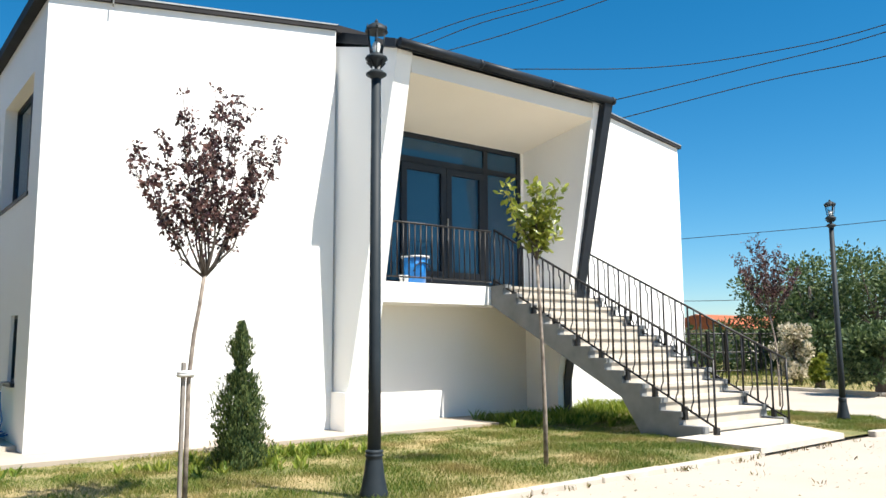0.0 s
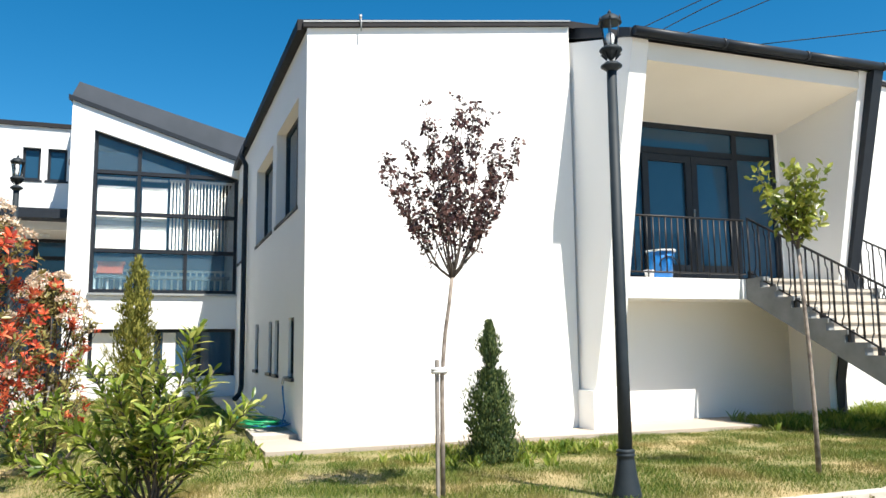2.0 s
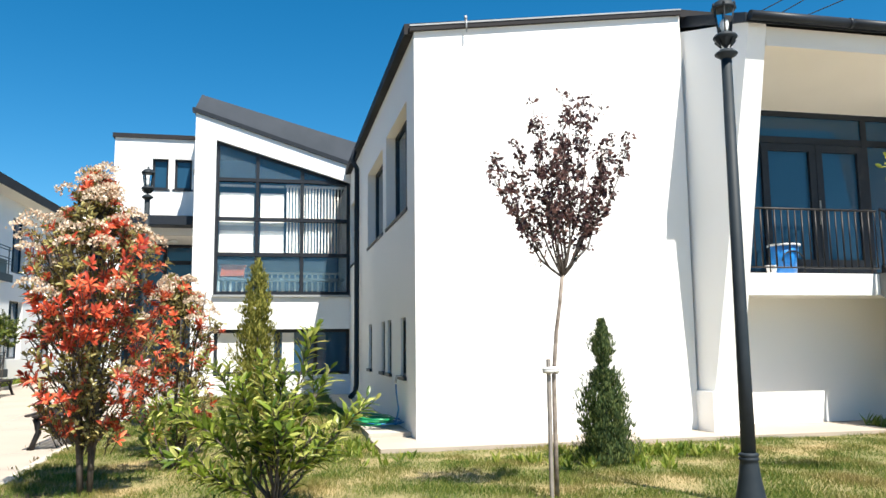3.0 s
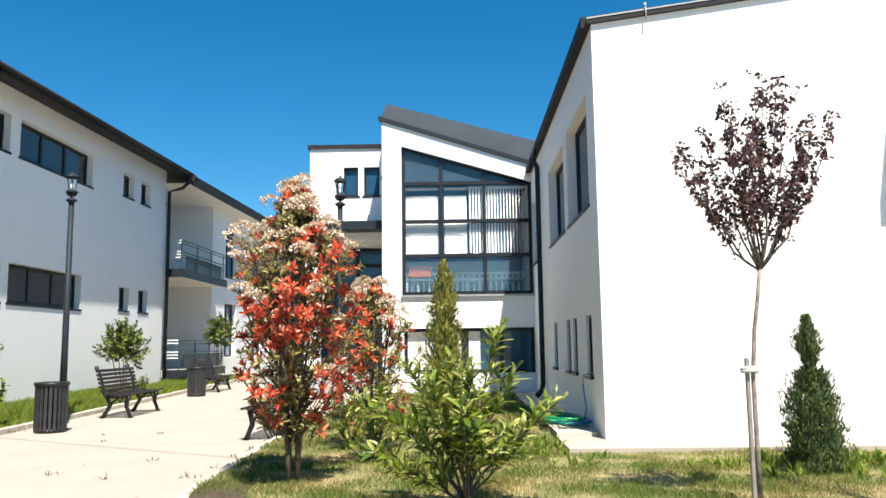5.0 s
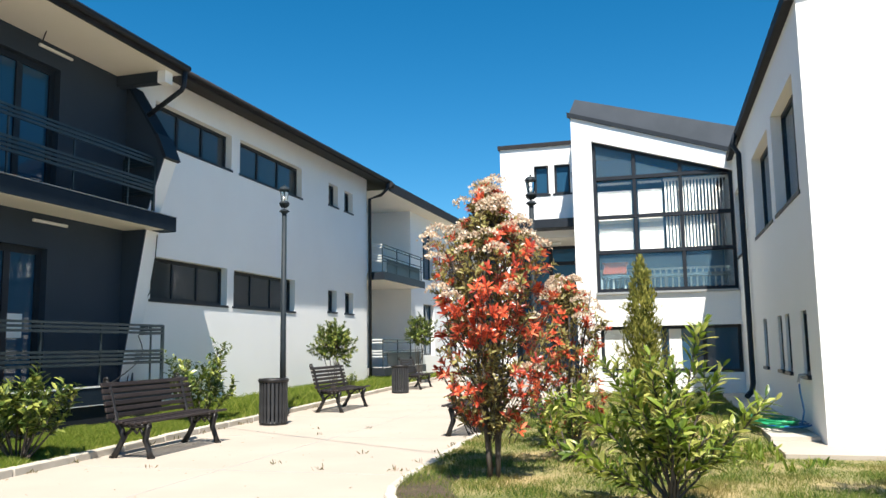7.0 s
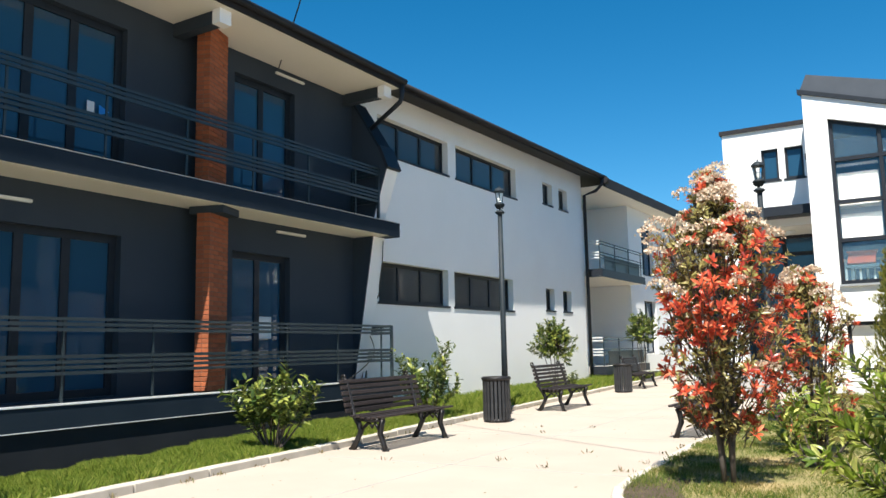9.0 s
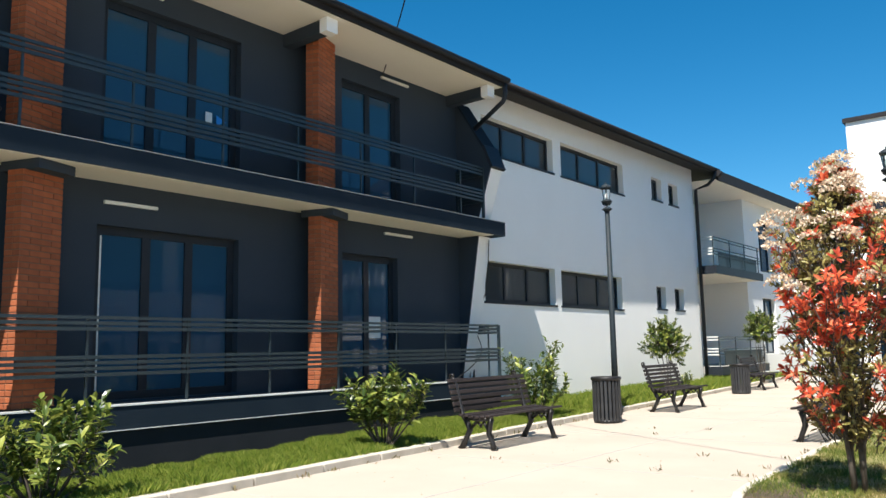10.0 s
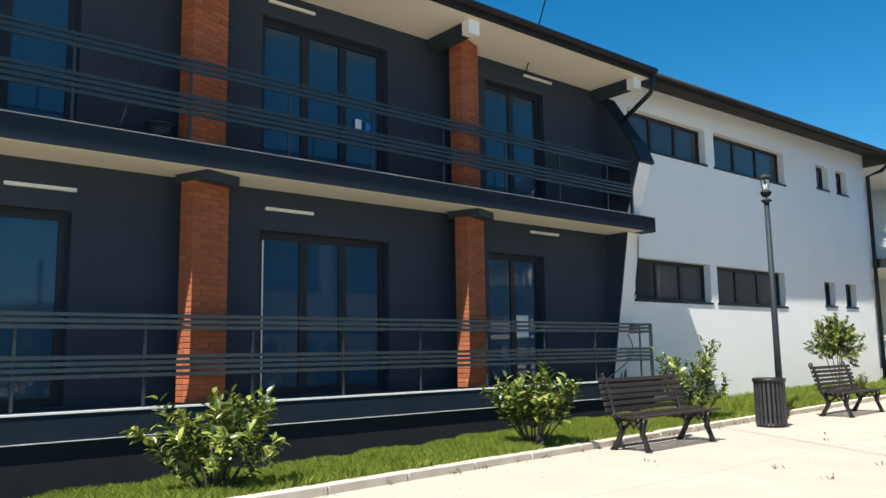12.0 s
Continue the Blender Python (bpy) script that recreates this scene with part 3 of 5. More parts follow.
part("entrance_floor", box_bm(-5.2, -2.06, 21.4, 26, 0, 0.5), CONC, block)
window(block, "y", 23.9, -5.2, -2.06, 0.5, 4.28, 3, (3.0, 3.75), out=-1, bar=0.09, name="entrance_glazing")
part("column", box_bm(-4.3, -3.9, 21.5, 21.9, 0, 4.48), WHITE, block)
part("side_wall", box_bm(-5.5, -5.2, 22.3, 30, 0, 4.4), WHITE, block)
part("side_wall", box_bm(-4.27, -4.0, 22.3, 29.7, 4.3, 6.95), WHITE, block)
part("low_roof", box_bm(-5.5, -4.27, 22.0, 30, 4.4, 4.62), ROOF, block)
part("back_wall", box_bm(-5.2, -2.05, 29.7, 30, 0, 4.3), WHITE, block)
part("ceiling_lamp", lathe([(0.12, 0), (0.12, 0.05), (0.06, 0.07)], 12), BULB, block, at=Matrix.Translation((-2.8, 22.8, 4.21)))
bm = box_bm(-2.2, -2.08, 21.75, 21.95, 5.95, 6.1, bevel=0.01)
part("floodlight", bm, FRAME, block)

# ---- long building ----
XA, XF = -10.15, -9.4
house = thing("long_building", "white two-storey building with dark loggias", "building")
WA = [(14.0, 17.0, 2.36, 3.27), (17.3, 20.7, 2.36, 3.27), (14.0, 17.1, 5.75, 6.62), (17.5, 21.1, 5.75, 6.65),
      (23.05, 23.75, 2.45, 3.15), (24.45, 25.2, 2.45, 3.15), (23.08, 23.85, 5.92, 6.63), (24.4, 25.15, 5.92, 6.63)]


def rise(y):
    """The eaves climb a little towards the north."""
    return 0.018 * (y - 13.2)


def climb(bm):
    for v in bm.verts:
        v.co.z += rise(v.co.y)
    return bm


part("white_wall", pierced("x", XA - 0.4, XA, 13.1, 26.5, -0.1, 7.1, WA, lambda y: 7.19 + rise(y)), WHITE, house)
for i, (u0, u1, z0, z1) in enumerate(WA):
    window(house, "x", XA - 0.2, u0, u1, z0, z1, 3 if i < 4 else 1, out=1, bar=0.07, sill=0.22, glass=CURTAINED)
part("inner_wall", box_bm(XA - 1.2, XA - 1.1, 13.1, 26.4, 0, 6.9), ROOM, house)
LOG = [(-3.6, -1.6, 0.72, 3.02), (0.3, 2.65, 0.72, 3.08), (5.16, 7.45, 0.72, 3.08), (9.68, 11.14, 0.72, 3.08),
       (0.3, 2.65, 4.0, 6.32), (5.16, 7.45, 4.0, 6.32), (9.68, 11.26, 4.0, 6.32), (-3.6, -1.6, 4.0, 6.32)]
part("dark_wall", pierced("x", XA - 0.35, XA - 0.002, -14, 13.1, -0.7, 6.9, LOG), DARKWALL, house)
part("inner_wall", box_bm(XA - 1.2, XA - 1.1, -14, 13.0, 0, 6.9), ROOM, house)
for u0, u1, z0, z1 in LOG:
    w = window(house, "x", XA - 0.16, u0, u1, z0, z1, 2 if u1 - u0 < 1.9 else 3, out=1, bar=0.11, name="balcony_door")
part("end_wall", box_bm(-22, XA - 0.4, -14, -13.7, 0, 7.2), WHITE, house)
part("back_wall", box_bm(-22, -21.7, -13.7, 45, 0, 7.2), WHITE, house)


def slab(z0, z1, y0=-14.0, y1=13.68):
    s = part("balcony_slab", box_bm(XA, XF + 0.02, y0, y1, z0 + 0.012, z1 - 0.012), DARKWALL, house)
    part("slab_fascia", box_bm(XF + 0.02, XF + 0.05, y0, y1, z0, z1 - 0.012), FASCIA, s)
    part("slab_end", box_bm(XA, XF + 0.02, y1, y1 + 0.02, z0, z1 - 0.012), FASCIA, s)
    part("metal_edge", box_bm(XF - 0.02, XF + 0.06, y0, y1, z1 - (0.004 if z1 > 2 else 0.01), z1 + (0.002 if z1 > 2 else 0.012)), TRIM, s)
    return s


top_slab = slab(3.68, 3.98)
part("soffit", box_bm(XA, XF + 0.02, -14, 13.3, 3.672, 3.69), CEIL, top_slab)
low_slab = slab(0.40, 0.70)
part("metal_edge", box_bm(XF + 0.04, XF + 0.06, -14, 13.68, 0.39, 0.40), TRIM, low_slab)
part("plinth", box_bm(XA, XF + 0.02, -14, 13.4, -0.7, 0.4), PLINTH, house)


def rail(parent, z, y0, y1, first, step, x=XF - 0.03):
    """A railing of seven level bars in two bands, on posts."""
    r = part("railing", box_bm(x - 0.012, x + 0.012, y0, y1, z + 1.065, z + 1.105), RAIL, parent, "grey-blue metal railing with level bars")
    for h in (1.015, 0.945, 0.60, 0.53, 0.46, 0.385):
        part("bar", box_bm(x - 0.012, x + 0.012, y0, y1, z + h - 0.022, z + h + 0.022), RAIL, r)
    y = first
    while y < y1 - 0.1:
        part("post", box_bm(x - 0.035, x - 0.013, y - 0.016, y + 0.016, z, z + 1.08), RAIL, r)
        y += step
    part("post", box_bm(x - 0.03, x + 0.02, y1, y1 + 0.05, z, z + 1.1), RAIL, r)
    for h in (1.085, 1.015, 0.945, 0.60, 0.53, 0.46, 0.385):
        part("bar", box_bm(XA + 0.01, x - 0.02, y1 + 0.012, y1 + 0.036, z + h - 0.027, z + h + 0.027), RAIL, r)
    part("post", box_bm(XA + 0.02, XA + 0.06, y1, y1 + 0.05, z, z + 1.1), RAIL, r)


rail(house, 0.70, -14, 13.42, -13.4, 1.395)
rail(house, 3.98, -14, 13.0, -13.1, 1.41)

# leaning end walls of the loggias
bm = prism([(XA, 0.7), (XA + 0.03, 0.7), (-9.62, 3.66), (XA, 3.66)], "y", 13.1, 13.5)
part("end_fin", bm, WHITE, house)
part("fin_lining", prism([(XA, 0.7), (XA + 0.03, 0.7), (-9.62, 3.66), (XA, 3.66)], "y", 13.07, 13.1), DARKWALL, house)
up_fin = [(XA, 4.0), (-9.62, 4.0), (-9.26, 5.06), (-9.44, 5.5), (XA + 0.02, 6.6), (XA, 6.6)]
part("end_fin", prism(up_fin, "y", 13.1, 13.5), WHITE, house)
part("fin_lining", prism(up_fin, "y", 13.07, 13.1), DARKWALL, house)
part("fin_flashing", prism([(XA + 0.02, 6.6), (XA + 0.03, 6.65), (-9.41, 5.54), (-9.44, 5.5)], "y", 13.06, 13.52), FASCIA, house)
part("fin_cap", prism([(-9.25, 5.05), (-9.19, 5.08), (-9.4, 5.58), (-9.46, 5.55)], "y", 13.05, 13.54), FRAME, house)

# roof with boxed eaves, rafter ends and gutters
part("roof", prism([(-8.9, 6.9), (-8.9, 6.97), (-16, 9.0), (-22.4, 7.1), (-22.4, 7.0), (-16, 8.85)], "y", -14.2, 13.2), ROOF, house)
part("roof", climb(prism([(-9.4, 7.08), (-9.4, 7.14), (-16, 9.08), (-22.4, 7.18), (-22.4, 7.08), (-16, 8.93)], "y", 13.2, 45)), ROOF, house)
part("eave_soffit", box_bm(XA, -8.92, -14, 13.1, 6.72, 6.74), CEIL, house)
part("eave_soffit", climb(prism([(XA - 0.4, 7.27), (-9.42, 7.01), (-9.42, 7.03), (XA - 0.4, 7.3)], "y", 13.14, 26.6)), ROOF, house)
part("eave_board", box_bm(-8.92, -8.88, -14.2, 13.14, 6.72, 6.93), ROOF, house)
part("eave_board", climb(box_bm(-9.42, -9.38, 13.14, 26.9, 6.98, 7.12)), ROOF, house)
part("eave_end", prism([(-9.42, 6.72), (-8.9, 6.72), (-8.9, 6.93), (-9.42, 7.07)], "y", 13.1, 13.14), ROOF, house)
for y0, y1, x, z in ((-14.2, 13.18, -8.82, 6.86), (13.2, 26.9, -9.33, 7.08)):
    bm = tube(bmesh.new(), [(x, y0, z), (x, y1, z)], 0.065, 10)
    part("gutter", climb(bm) if y0 > 0 else bm, ROOF, house)
for y in (-5.2, -0.9, 3.76, 8.4, 12.84):
    part("rafter_end", box_bm(XA, -9.2, y - 0.09, y + 0.09, 6.5, 6.72), DARKWALL, house)
    part("rafter_cap", box_bm(-9.2, -9.03, y - 0.12, y + 0.12, 6.48, 6.718), WHITE, house)
bm = tube(bmesh.new(), [(-8.86, 13.12, 6.85), (-8.88, 13.12, 6.5), (-8.93, 13.12, 6.42), (-9.7, 13.14, 5.98)], 0.05, 10)
part("downpipe", bm, FRAME, house)
bm = tube(bmesh.new(), [(-9.33, 26.55, 7.25), (-9.4, 26.55, 7.0), (-9.6, 26.55, 6.82), (-10.05, 26.55, 6.7), (-10.05, 26.55, 0.1)], 0.06, 8)
part("downpipe", bm, FRAME, house)
for y, z in ((2.28, 3.34), (5.63, 3.39), (11.15, 3.53), (5.64, 6.55), (11.1, 6.6), (2.2, 6.55), (-3.0, 3.36)):
    part("wall_light", box_bm(XA, XA + 0.05, y - 0.4, y + 0.4, z - 0.025, z + 0.025, bevel=0.01), TUBE, house, "white tube wall light, unlit")

# far wing with small balconies
part("recess_wall", box_bm(-12.2, -12.0, 26.5, 32, 0, 7.15), WHITE, house)
part("recess_side", box_bm(-12.0, XA, 31.7, 32.0, 0, 7.1), WHITE, house)
part("recess_side", box_bm(-12.0, XA - 0.4, 26.5, 26.6, 0, 7.25), WHITE, house)
part("far_wall", pierced("x", XA - 0.4, XA, 32.0, 45, 0, 6.88, [(33.5, 35.2, 0.9, 3.2), (33.5, 35.2, 4.3, 6.5), (38, 40, 0.9, 3.2), (38, 40, 4.3, 6.5)], lambda y: 6.75 + rise(y)), WHITE, house)
for u0, u1, z0, z1 in ((33.5, 35.2, 0.9, 3.2), (33.5, 35.2, 4.3, 6.5), (38, 40, 0.9, 3.2), (38, 40, 4.3, 6.5)):
    window(house, "x", XA - 0.2, u0, u1, z0, z1, 2, out=1, bar=0.08)
for z in (0.3, 3.75):
    b = part("balcony", box_bm(-12.0, -9.55, 26.66, 31.68, z, z + 0.25), CEIL if z > 1 else CONC, house)
    part("fascia", box_bm(-9.55, -9.52, 26.62, 31.7, z - 0.02, z + 0.27), FRAME, b)
    part("fascia", box_bm(-10.1, -9.552, 26.62, 26.655, z - 0.02, z + 0.27), FRAME, b)
    for h in (1.0, 0.9, 0.6, 0.5, 0.4):
        part("bar", box_bm(-9.62, -9.58, 26.7, 31.6, z + 0.25 + h, z + 0.28 + h), RAIL, b)
        part("bar", box_bm(-10.1, -9.64, 26.68, 26.71, z + 0.25 + h, z + 0.29 + h), TRIM, b)
    for y in (26.75, 28.4, 30.0, 31.55):
        part("post", box_bm(-9.66, -9.63, y - 0.02, y + 0.02, z + 0.25, z + 1.28), RAIL, b)
    part("front_panel", box_bm(-9.71, -9.69, 27.4, 31.5, z + 0.3, z + 0.8), RAIL, b)
    window(house, "x", -11.9, 27.0, 28.4, z + 0.25, z + 2.6, 1, out=1, bar=0.12, name="balcony_door")
part("eave_board", climb(box_bm(-9.42, -9.38, 26.92, 45, 6.76, 7.1)), ROOF, house)
part("eave_soffit", climb(box_bm(-12.0, -9.42, 26.62, 45, 6.76, 6.78)), CEIL, house)
bm = tube(bmesh.new(), [(-9.3, 26.6, 7.2), (-9.3, 26.9, 7.2)], 0.13, 8)
part("rain_hopper", bm, ROOF, house)

# brick piers
PIER_W, PIER_D, COURSE = 0.62, 0.24, 0.074
LONG = mesh_of("brick", box_bm(-0.055, 0.055, -0.152, 0.152, -0.031, 0.031, bevel=0.004), BRICK)
SHORT = mesh_of("brick", box_bm(-0.055, 0.055, -0.074, 0.074, -0.031, 0.031, bevel=0.004), BRICK)
SIDE = mesh_of("brick", box_bm(-0.061, 0.061, -0.055, 0.055, -0.031, 0.031, bevel=0.004), BRICK)


def pier(x, y, z0, z1):
    """A pier of thin courses, turned a little to the north: faced bricks in front, side bricks on its south flank, over a mortar core."""
    core = part("brick_pier", box_bm(-PIER_D, -0.008, -PIER_W / 2 + 0.008, PIER_W / 2 - 0.008, z0, z1), MORTAR, house, "orange brick pier in thin courses", pose(x, y, 0, 0, 0, 20))
    n = int((z1 - z0) / COURSE)
    for i in range(n):
        z = z0 + 0.037 + (z1 - z0 - COURSE) * i / (n - 1)
        front = ((LONG, -0.157), (LONG, 0.157)) if i % 2 else ((SHORT, -0.235), (LONG, 0.0), (SHORT, 0.235))
        for me, dy in front:
            ob = new("brick", me)
            ob.parent, ob.location = core, (-0.055 + random.uniform(-0.002, 0.002), dy, z)
        ob = new("brick", SIDE)
        ob.parent, ob.location = core, (-0.178, -PIER_W / 2 + 0.055 + random.uniform(-0.002, 0.002), z)
    if z1 < 4:
        part("pier_cap", box_bm(-0.4, 0.2, -0.27, 0.29, z1, z1 + 0.12), DARKWALL, core)


for y in (-0.5, 4.24, 8.96):
    pier(-9.7, y, 0.715, 3.55)
    pier(-9.7, y - 0.06, 3.99, 6.715)


# ---- street lamps ----
LAMP_HEIGHT = 4.07


def street_lamp(x, y, height):
    """A cast post with a flared foot, collars and a six-sided lantern, scaled to its height."""
    lamp = thing("street_lamp", "dark slate cast-iron street lamp with a glazed lantern", "lamp", "street lamps", Matrix.Translation((x, y, 0)) @ Matrix.Scale(height / LAMP_HEIGHT, 4))
    part("base", lathe([(0.1, -0.06), (0.1, 0.05), (0.116, 0.06), (0.12, 0.085), (0.113, 0.11), (0.1, 0.17), (0.082, 0.27), (0.07, 0.36), (0.066, 0.385), (0.076, 0.395), (0.076, 0.41), (0.066, 0.415), (0.075, 0.425), (0.075, 0.44), (0.056, 0.45)], 20), POLE, lamp)
    h = LAMP_HEIGHT - 0.45
    part("pole", lathe([(0.057, 0.44), (0.051, 1.2), (0.042, h)], 16), POLE, lamp)
    part("collar", lathe([(0.043, h - 0.03), (0.05, h - 0.02), (0.092, h + 0.01), (0.09, h + 0.02), (0.075, h + 0.03), (0.06, h + 0.045), (0.02, h + 0.06)], 16), POLE, lamp)
    part("neck", lathe([(0.02, h + 0.05), (0.013, h + 0.075), (0.02, h + 0.095)], 10), POLE, lamp)
    lantern = part("lantern_tray", lathe([(0.015, h + 0.075), (0.045, h + 0.105), (0.06, h + 0.125), (0.098, h + 0.15), (0.096, h + 0.165), (0.07, h + 0.185), (0.055, h + 0.195)], 12), POLE, lamp)
    for k in range(6):
        a, b = math.pi * k / 3, math.pi * (k + 1) / 3
        # cast leaves hanging from the tray
        c, d = Vector((math.cos(a), math.sin(a), 0)), Vector((-math.sin(a), math.cos(a), 0))
        bm = bmesh.new()
        tip = bm.verts.new(c * 0.035 + Vector((0, 0, h + 0.062)))
        v = [bm.verts.new(c * r + d * w + Vector((0, 0, h + z))) for r, w, z in ((0.08, -0.028, 0.13), (0.098, 0.0, 0.13), (0.08, 0.028, 0.13), (0.05, 0.0, 0.135))]
        bm.faces.new(v)
        for q in range(4):
            bm.faces.new((v[q], v[(q + 1) % 4], tip))
        bmesh.ops.recalc_face_normals(bm, faces=bm.faces)
        part("cast_leaf", bm, POLE, lantern)
        p, q = Vector((0.055 * math.cos(a), 0.055 * math.sin(a), h + 0.19)), Vector((0.085 * math.cos(a), 0.085 * math.sin(a), h + 0.4))
        part("bar", tube(bmesh.new(), [p, q], 0.006, 5), POLE, lantern)
        bm = bmesh.new()
        v = [bm.verts.new(e) for e in (p, (0.055 * math.cos(b), 0.055 * math.sin(b), h + 0.19), (0.085 * math.cos(b), 0.085 * math.sin(b), h + 0.4), q)]
        bm.faces.new(v)
        pane = part("pane", bm, LANTERN, lantern)
        pane.visible_shadow = False
    cap = part("cap", lathe([(0.1, h + 0.395), (0.1, h + 0.41), (0.092, h + 0.425), (0.078, h + 0.45), (0.05, h + 0.468), (0.018, h + 0.474), (0.014, h + 0.485), (0.018, h + 0.495), (0.002, h + 0.52)], 12), POLE, lamp)
    for k in range(6):
        a = math.pi * k / 3
        part("spike", lathe([(0.01, 0), (0.013, 0.012), (0.004, 0.03), (0.001, 0.045)], 6), POLE, cap, at=Matrix.Translation((0.093 * math.cos(a), 0.093 * math.sin(a), h + 0.41)))
    part("bulb", lathe([(0.018, h + 0.195), (0.026, h + 0.22), (0.034, h + 0.26), (0.03, h + 0.295), (0.008, h + 0.315)], 12), BULB, lamp, "white lamp bulb")
    return lamp


LANTERN = glass_material("lantern_glass", (0.95, 0.97, 0.97), 0.0, 1.0, ior=1.08)
street_lamp(3.585, 5.546, 4.07)
street_lamp(-7.16, 14.1, 4.52)
street_lamp(13.15, 6.28, 3.64)
street_lamp(-2.07, 13.4, 4.2)


# ---- benches ----
def bench(at):
    b = thing("park_bench", "dark brown slatted park bench with black cast-iron legs", "bench", "park benches", at)
    # runs along y from 0 to 1.76, faces +x
    for y in (0.09, 1.67):
        bm = bmesh.new()
        tube(bm, [(0.5, y, 0), (0.47, y, 0.1), (0.42, y, 0.22), (0.44, y, 0.34), (0.47, y, 0.4)], [0.044, 0.034, 0.04, 0.042, 0.036], 7)
        tube(bm, [(-0.02, y, 0), (0.05, y, 0.12), (0.12, y, 0.25), (0.06, y, 0.38), (0.0, y, 0.45), (-0.055, y, 0.68), (-0.115, y, 0.88), (-0.15, y, 0.93), (-0.17, y, 0.9)], [0.046, 0.036, 0.042, 0.042, 0.034, 0.028, 0.026, 0.03, 0.026], 7)
        tube(bm, [(0.04, y, 0.41), (0.25, y, 0.385), (0.48, y, 0.4)], 0.03, 6)
        tube(bm, [(0.12, y, 0.26), (0.24, y, 0.36), (0.3, y, 0.3), (0.34, y, 0.36), (0.42, y, 0.24)], 0.022, 6)
        tube(bm, [(-0.16, y, 0.9), (-0.195, y, 0.93), (-0.185, y, 0.965), (-0.15, y, 0.97), (-0.135, y, 0.945)], 0.018, 6)
        tube(bm, [(0.5, y, 0.0), (0.545, y, 0.012)], [0.03, 0.022], 6)
        tube(bm, [(-0.02, y, 0.0), (-0.07, y, 0.012)], [0.03, 0.022], 6)
        part("leg_frame", bm, IRON, b, "black cast-iron leg frame")
    seat = part("seat_rail", box_bm(0.03, 0.06, 0.1, 1.66, 0.37, 0.4), IRON, b)
    for i in range(6):
        x = 0.06 + i * 0.085
        z = 0.425 + 0.012 * math.cos(i * 1.1)
        part("seat_slat", box_bm(x, x + 0.06, -0.08, 1.86, z, z + 0.028, bevel=0.006), WOOD, b)
    for i in range(6):
        f = i / 5
        m = pose(0.0 - 0.1 * f - 0.02, 0, 0.51 + 0.375 * f, 0, -12 - 6 * f, 0)
        part("back_slat", box_bm(0, 0.024, -0.08, 1.86, -0.028, 0.028, bevel=0.006), WOOD, b, at=m)
    return b


lean = math.degrees(math.atan(0.083))
bench(pose(-6.54, 8.34, 0, 0, 0, 2))
bench(pose(-6.78, 14.85, 0, 0, 0, 3))
bench(pose(-7.62, 23.0, 0, 0, 0, lean))
bench(pose(-2.55, 12.9, 0, 0, 0, 180))


# ---- litter bins ----
def litter_bin(x, y):
    b = thing("litter_bin", "dark round litter bin with upright slats", "bin", "litter bins", Matrix.Translation((x, y, 0)))
    for k in range(22):
        a = 2 * math.pi * k / 22
        part("slat", box_bm(0.225, 0.243, -0.022, 0.022, 0.04, 0.74), WOODBIN, b, at=pose(0, 0, 0, 0, 0, math.degrees(a)))
    part("top_ring", lathe([(0.2, 0.72), (0.26, 0.73), (0.265, 0.77), (0.25, 0.79), (0.19, 0.79), (0.185, 0.74)], 24), IRON, b)
    part("foot_ring", lathe([(0.2, 0.0), (0.235, 0.01), (0.235, 0.045), (0.2, 0.05)], 24), IRON, b)
    part("floor_plate", lathe([(0.0, 0.03), (0.215, 0.03), (0.215, 0.06), (0.0, 0.06)], 20), IRON, b)


WOODBIN = material("dark_grey_slats", (0.018, 0.019, 0.022), 0.55, 0.0, tint=(0.04, 0.04, 0.043), scale=9, amount=0.6, fine=100, bump=0.2, spread=0.15)
litter_bin(-6.55, 12.55)
litter_bin(-7.2, 21.4)


# ---- foliage ----
def leaf_object(name, items, mat, parent, wide=0.45, fold=0.25, label="", kind=""):
    """All the leaves of one crown: each a folded blade from its foot along a direction."""
    verts, faces = [], []
    for p, d, n, size in items:
        d = d.normalized()
        s = d.cross(n)
        s = s.normalized() if s.length > 1e-4 else d.orthogonal().normalized()
        up = s.cross(d)
        k, w = len(verts), size * wide * 0.5
        droop = up * (-0.12 * size)
        verts += [p, p + d * size * 0.35 + s * w * 0.9 + up * w * fold, p + d * size * 0.75 + s * w * 0.8 + up * w * fold + droop * 0.5, p + d * size + droop,
                  p + d * size * 0.75 - s * w * 0.8 + up * w * fold + droop * 0.5, p + d * size * 0.35 - s * w * 0.9 + up * w * fold, p + d * size * 0.55 + droop * 0.2]
        faces += [(k, k + 1, k + 6), (k + 1, k + 2, k + 6), (k + 2, k + 3, k + 6), (k + 3, k + 4, k + 6), (k + 4, k + 5, k + 6), (k + 5, k, k + 6)]
    me = bpy.data.meshes.new(name)
    me.from_pydata([tuple(v) for v in verts], [], faces)
    me.materials.append(mat)
    ob = new(name, me)
    ob.parent = parent
    return tagged(ob, label, kind=kind)


def rnd(a=1.0):
    return Vector((random.uniform(-a, a), random.uniform(-a, a), random.uniform(-a, a)))


def way(tilt, turn):
    """A direction tilted from upright by tilt, turned about z."""
    return Vector((math.sin(tilt) * math.cos(turn), math.sin(tilt) * math.sin(turn), math.cos(tilt)))


def bend(p, d, length, steps, curl, wobble):
    pts, d = [p.copy()], d.copy()
    for _ in range(steps):
        d = (d + Vector((0, 0, curl)) + rnd(wobble)).normalized()
        p = p + d * (length / steps)
        pts.append(p.copy())
    return pts


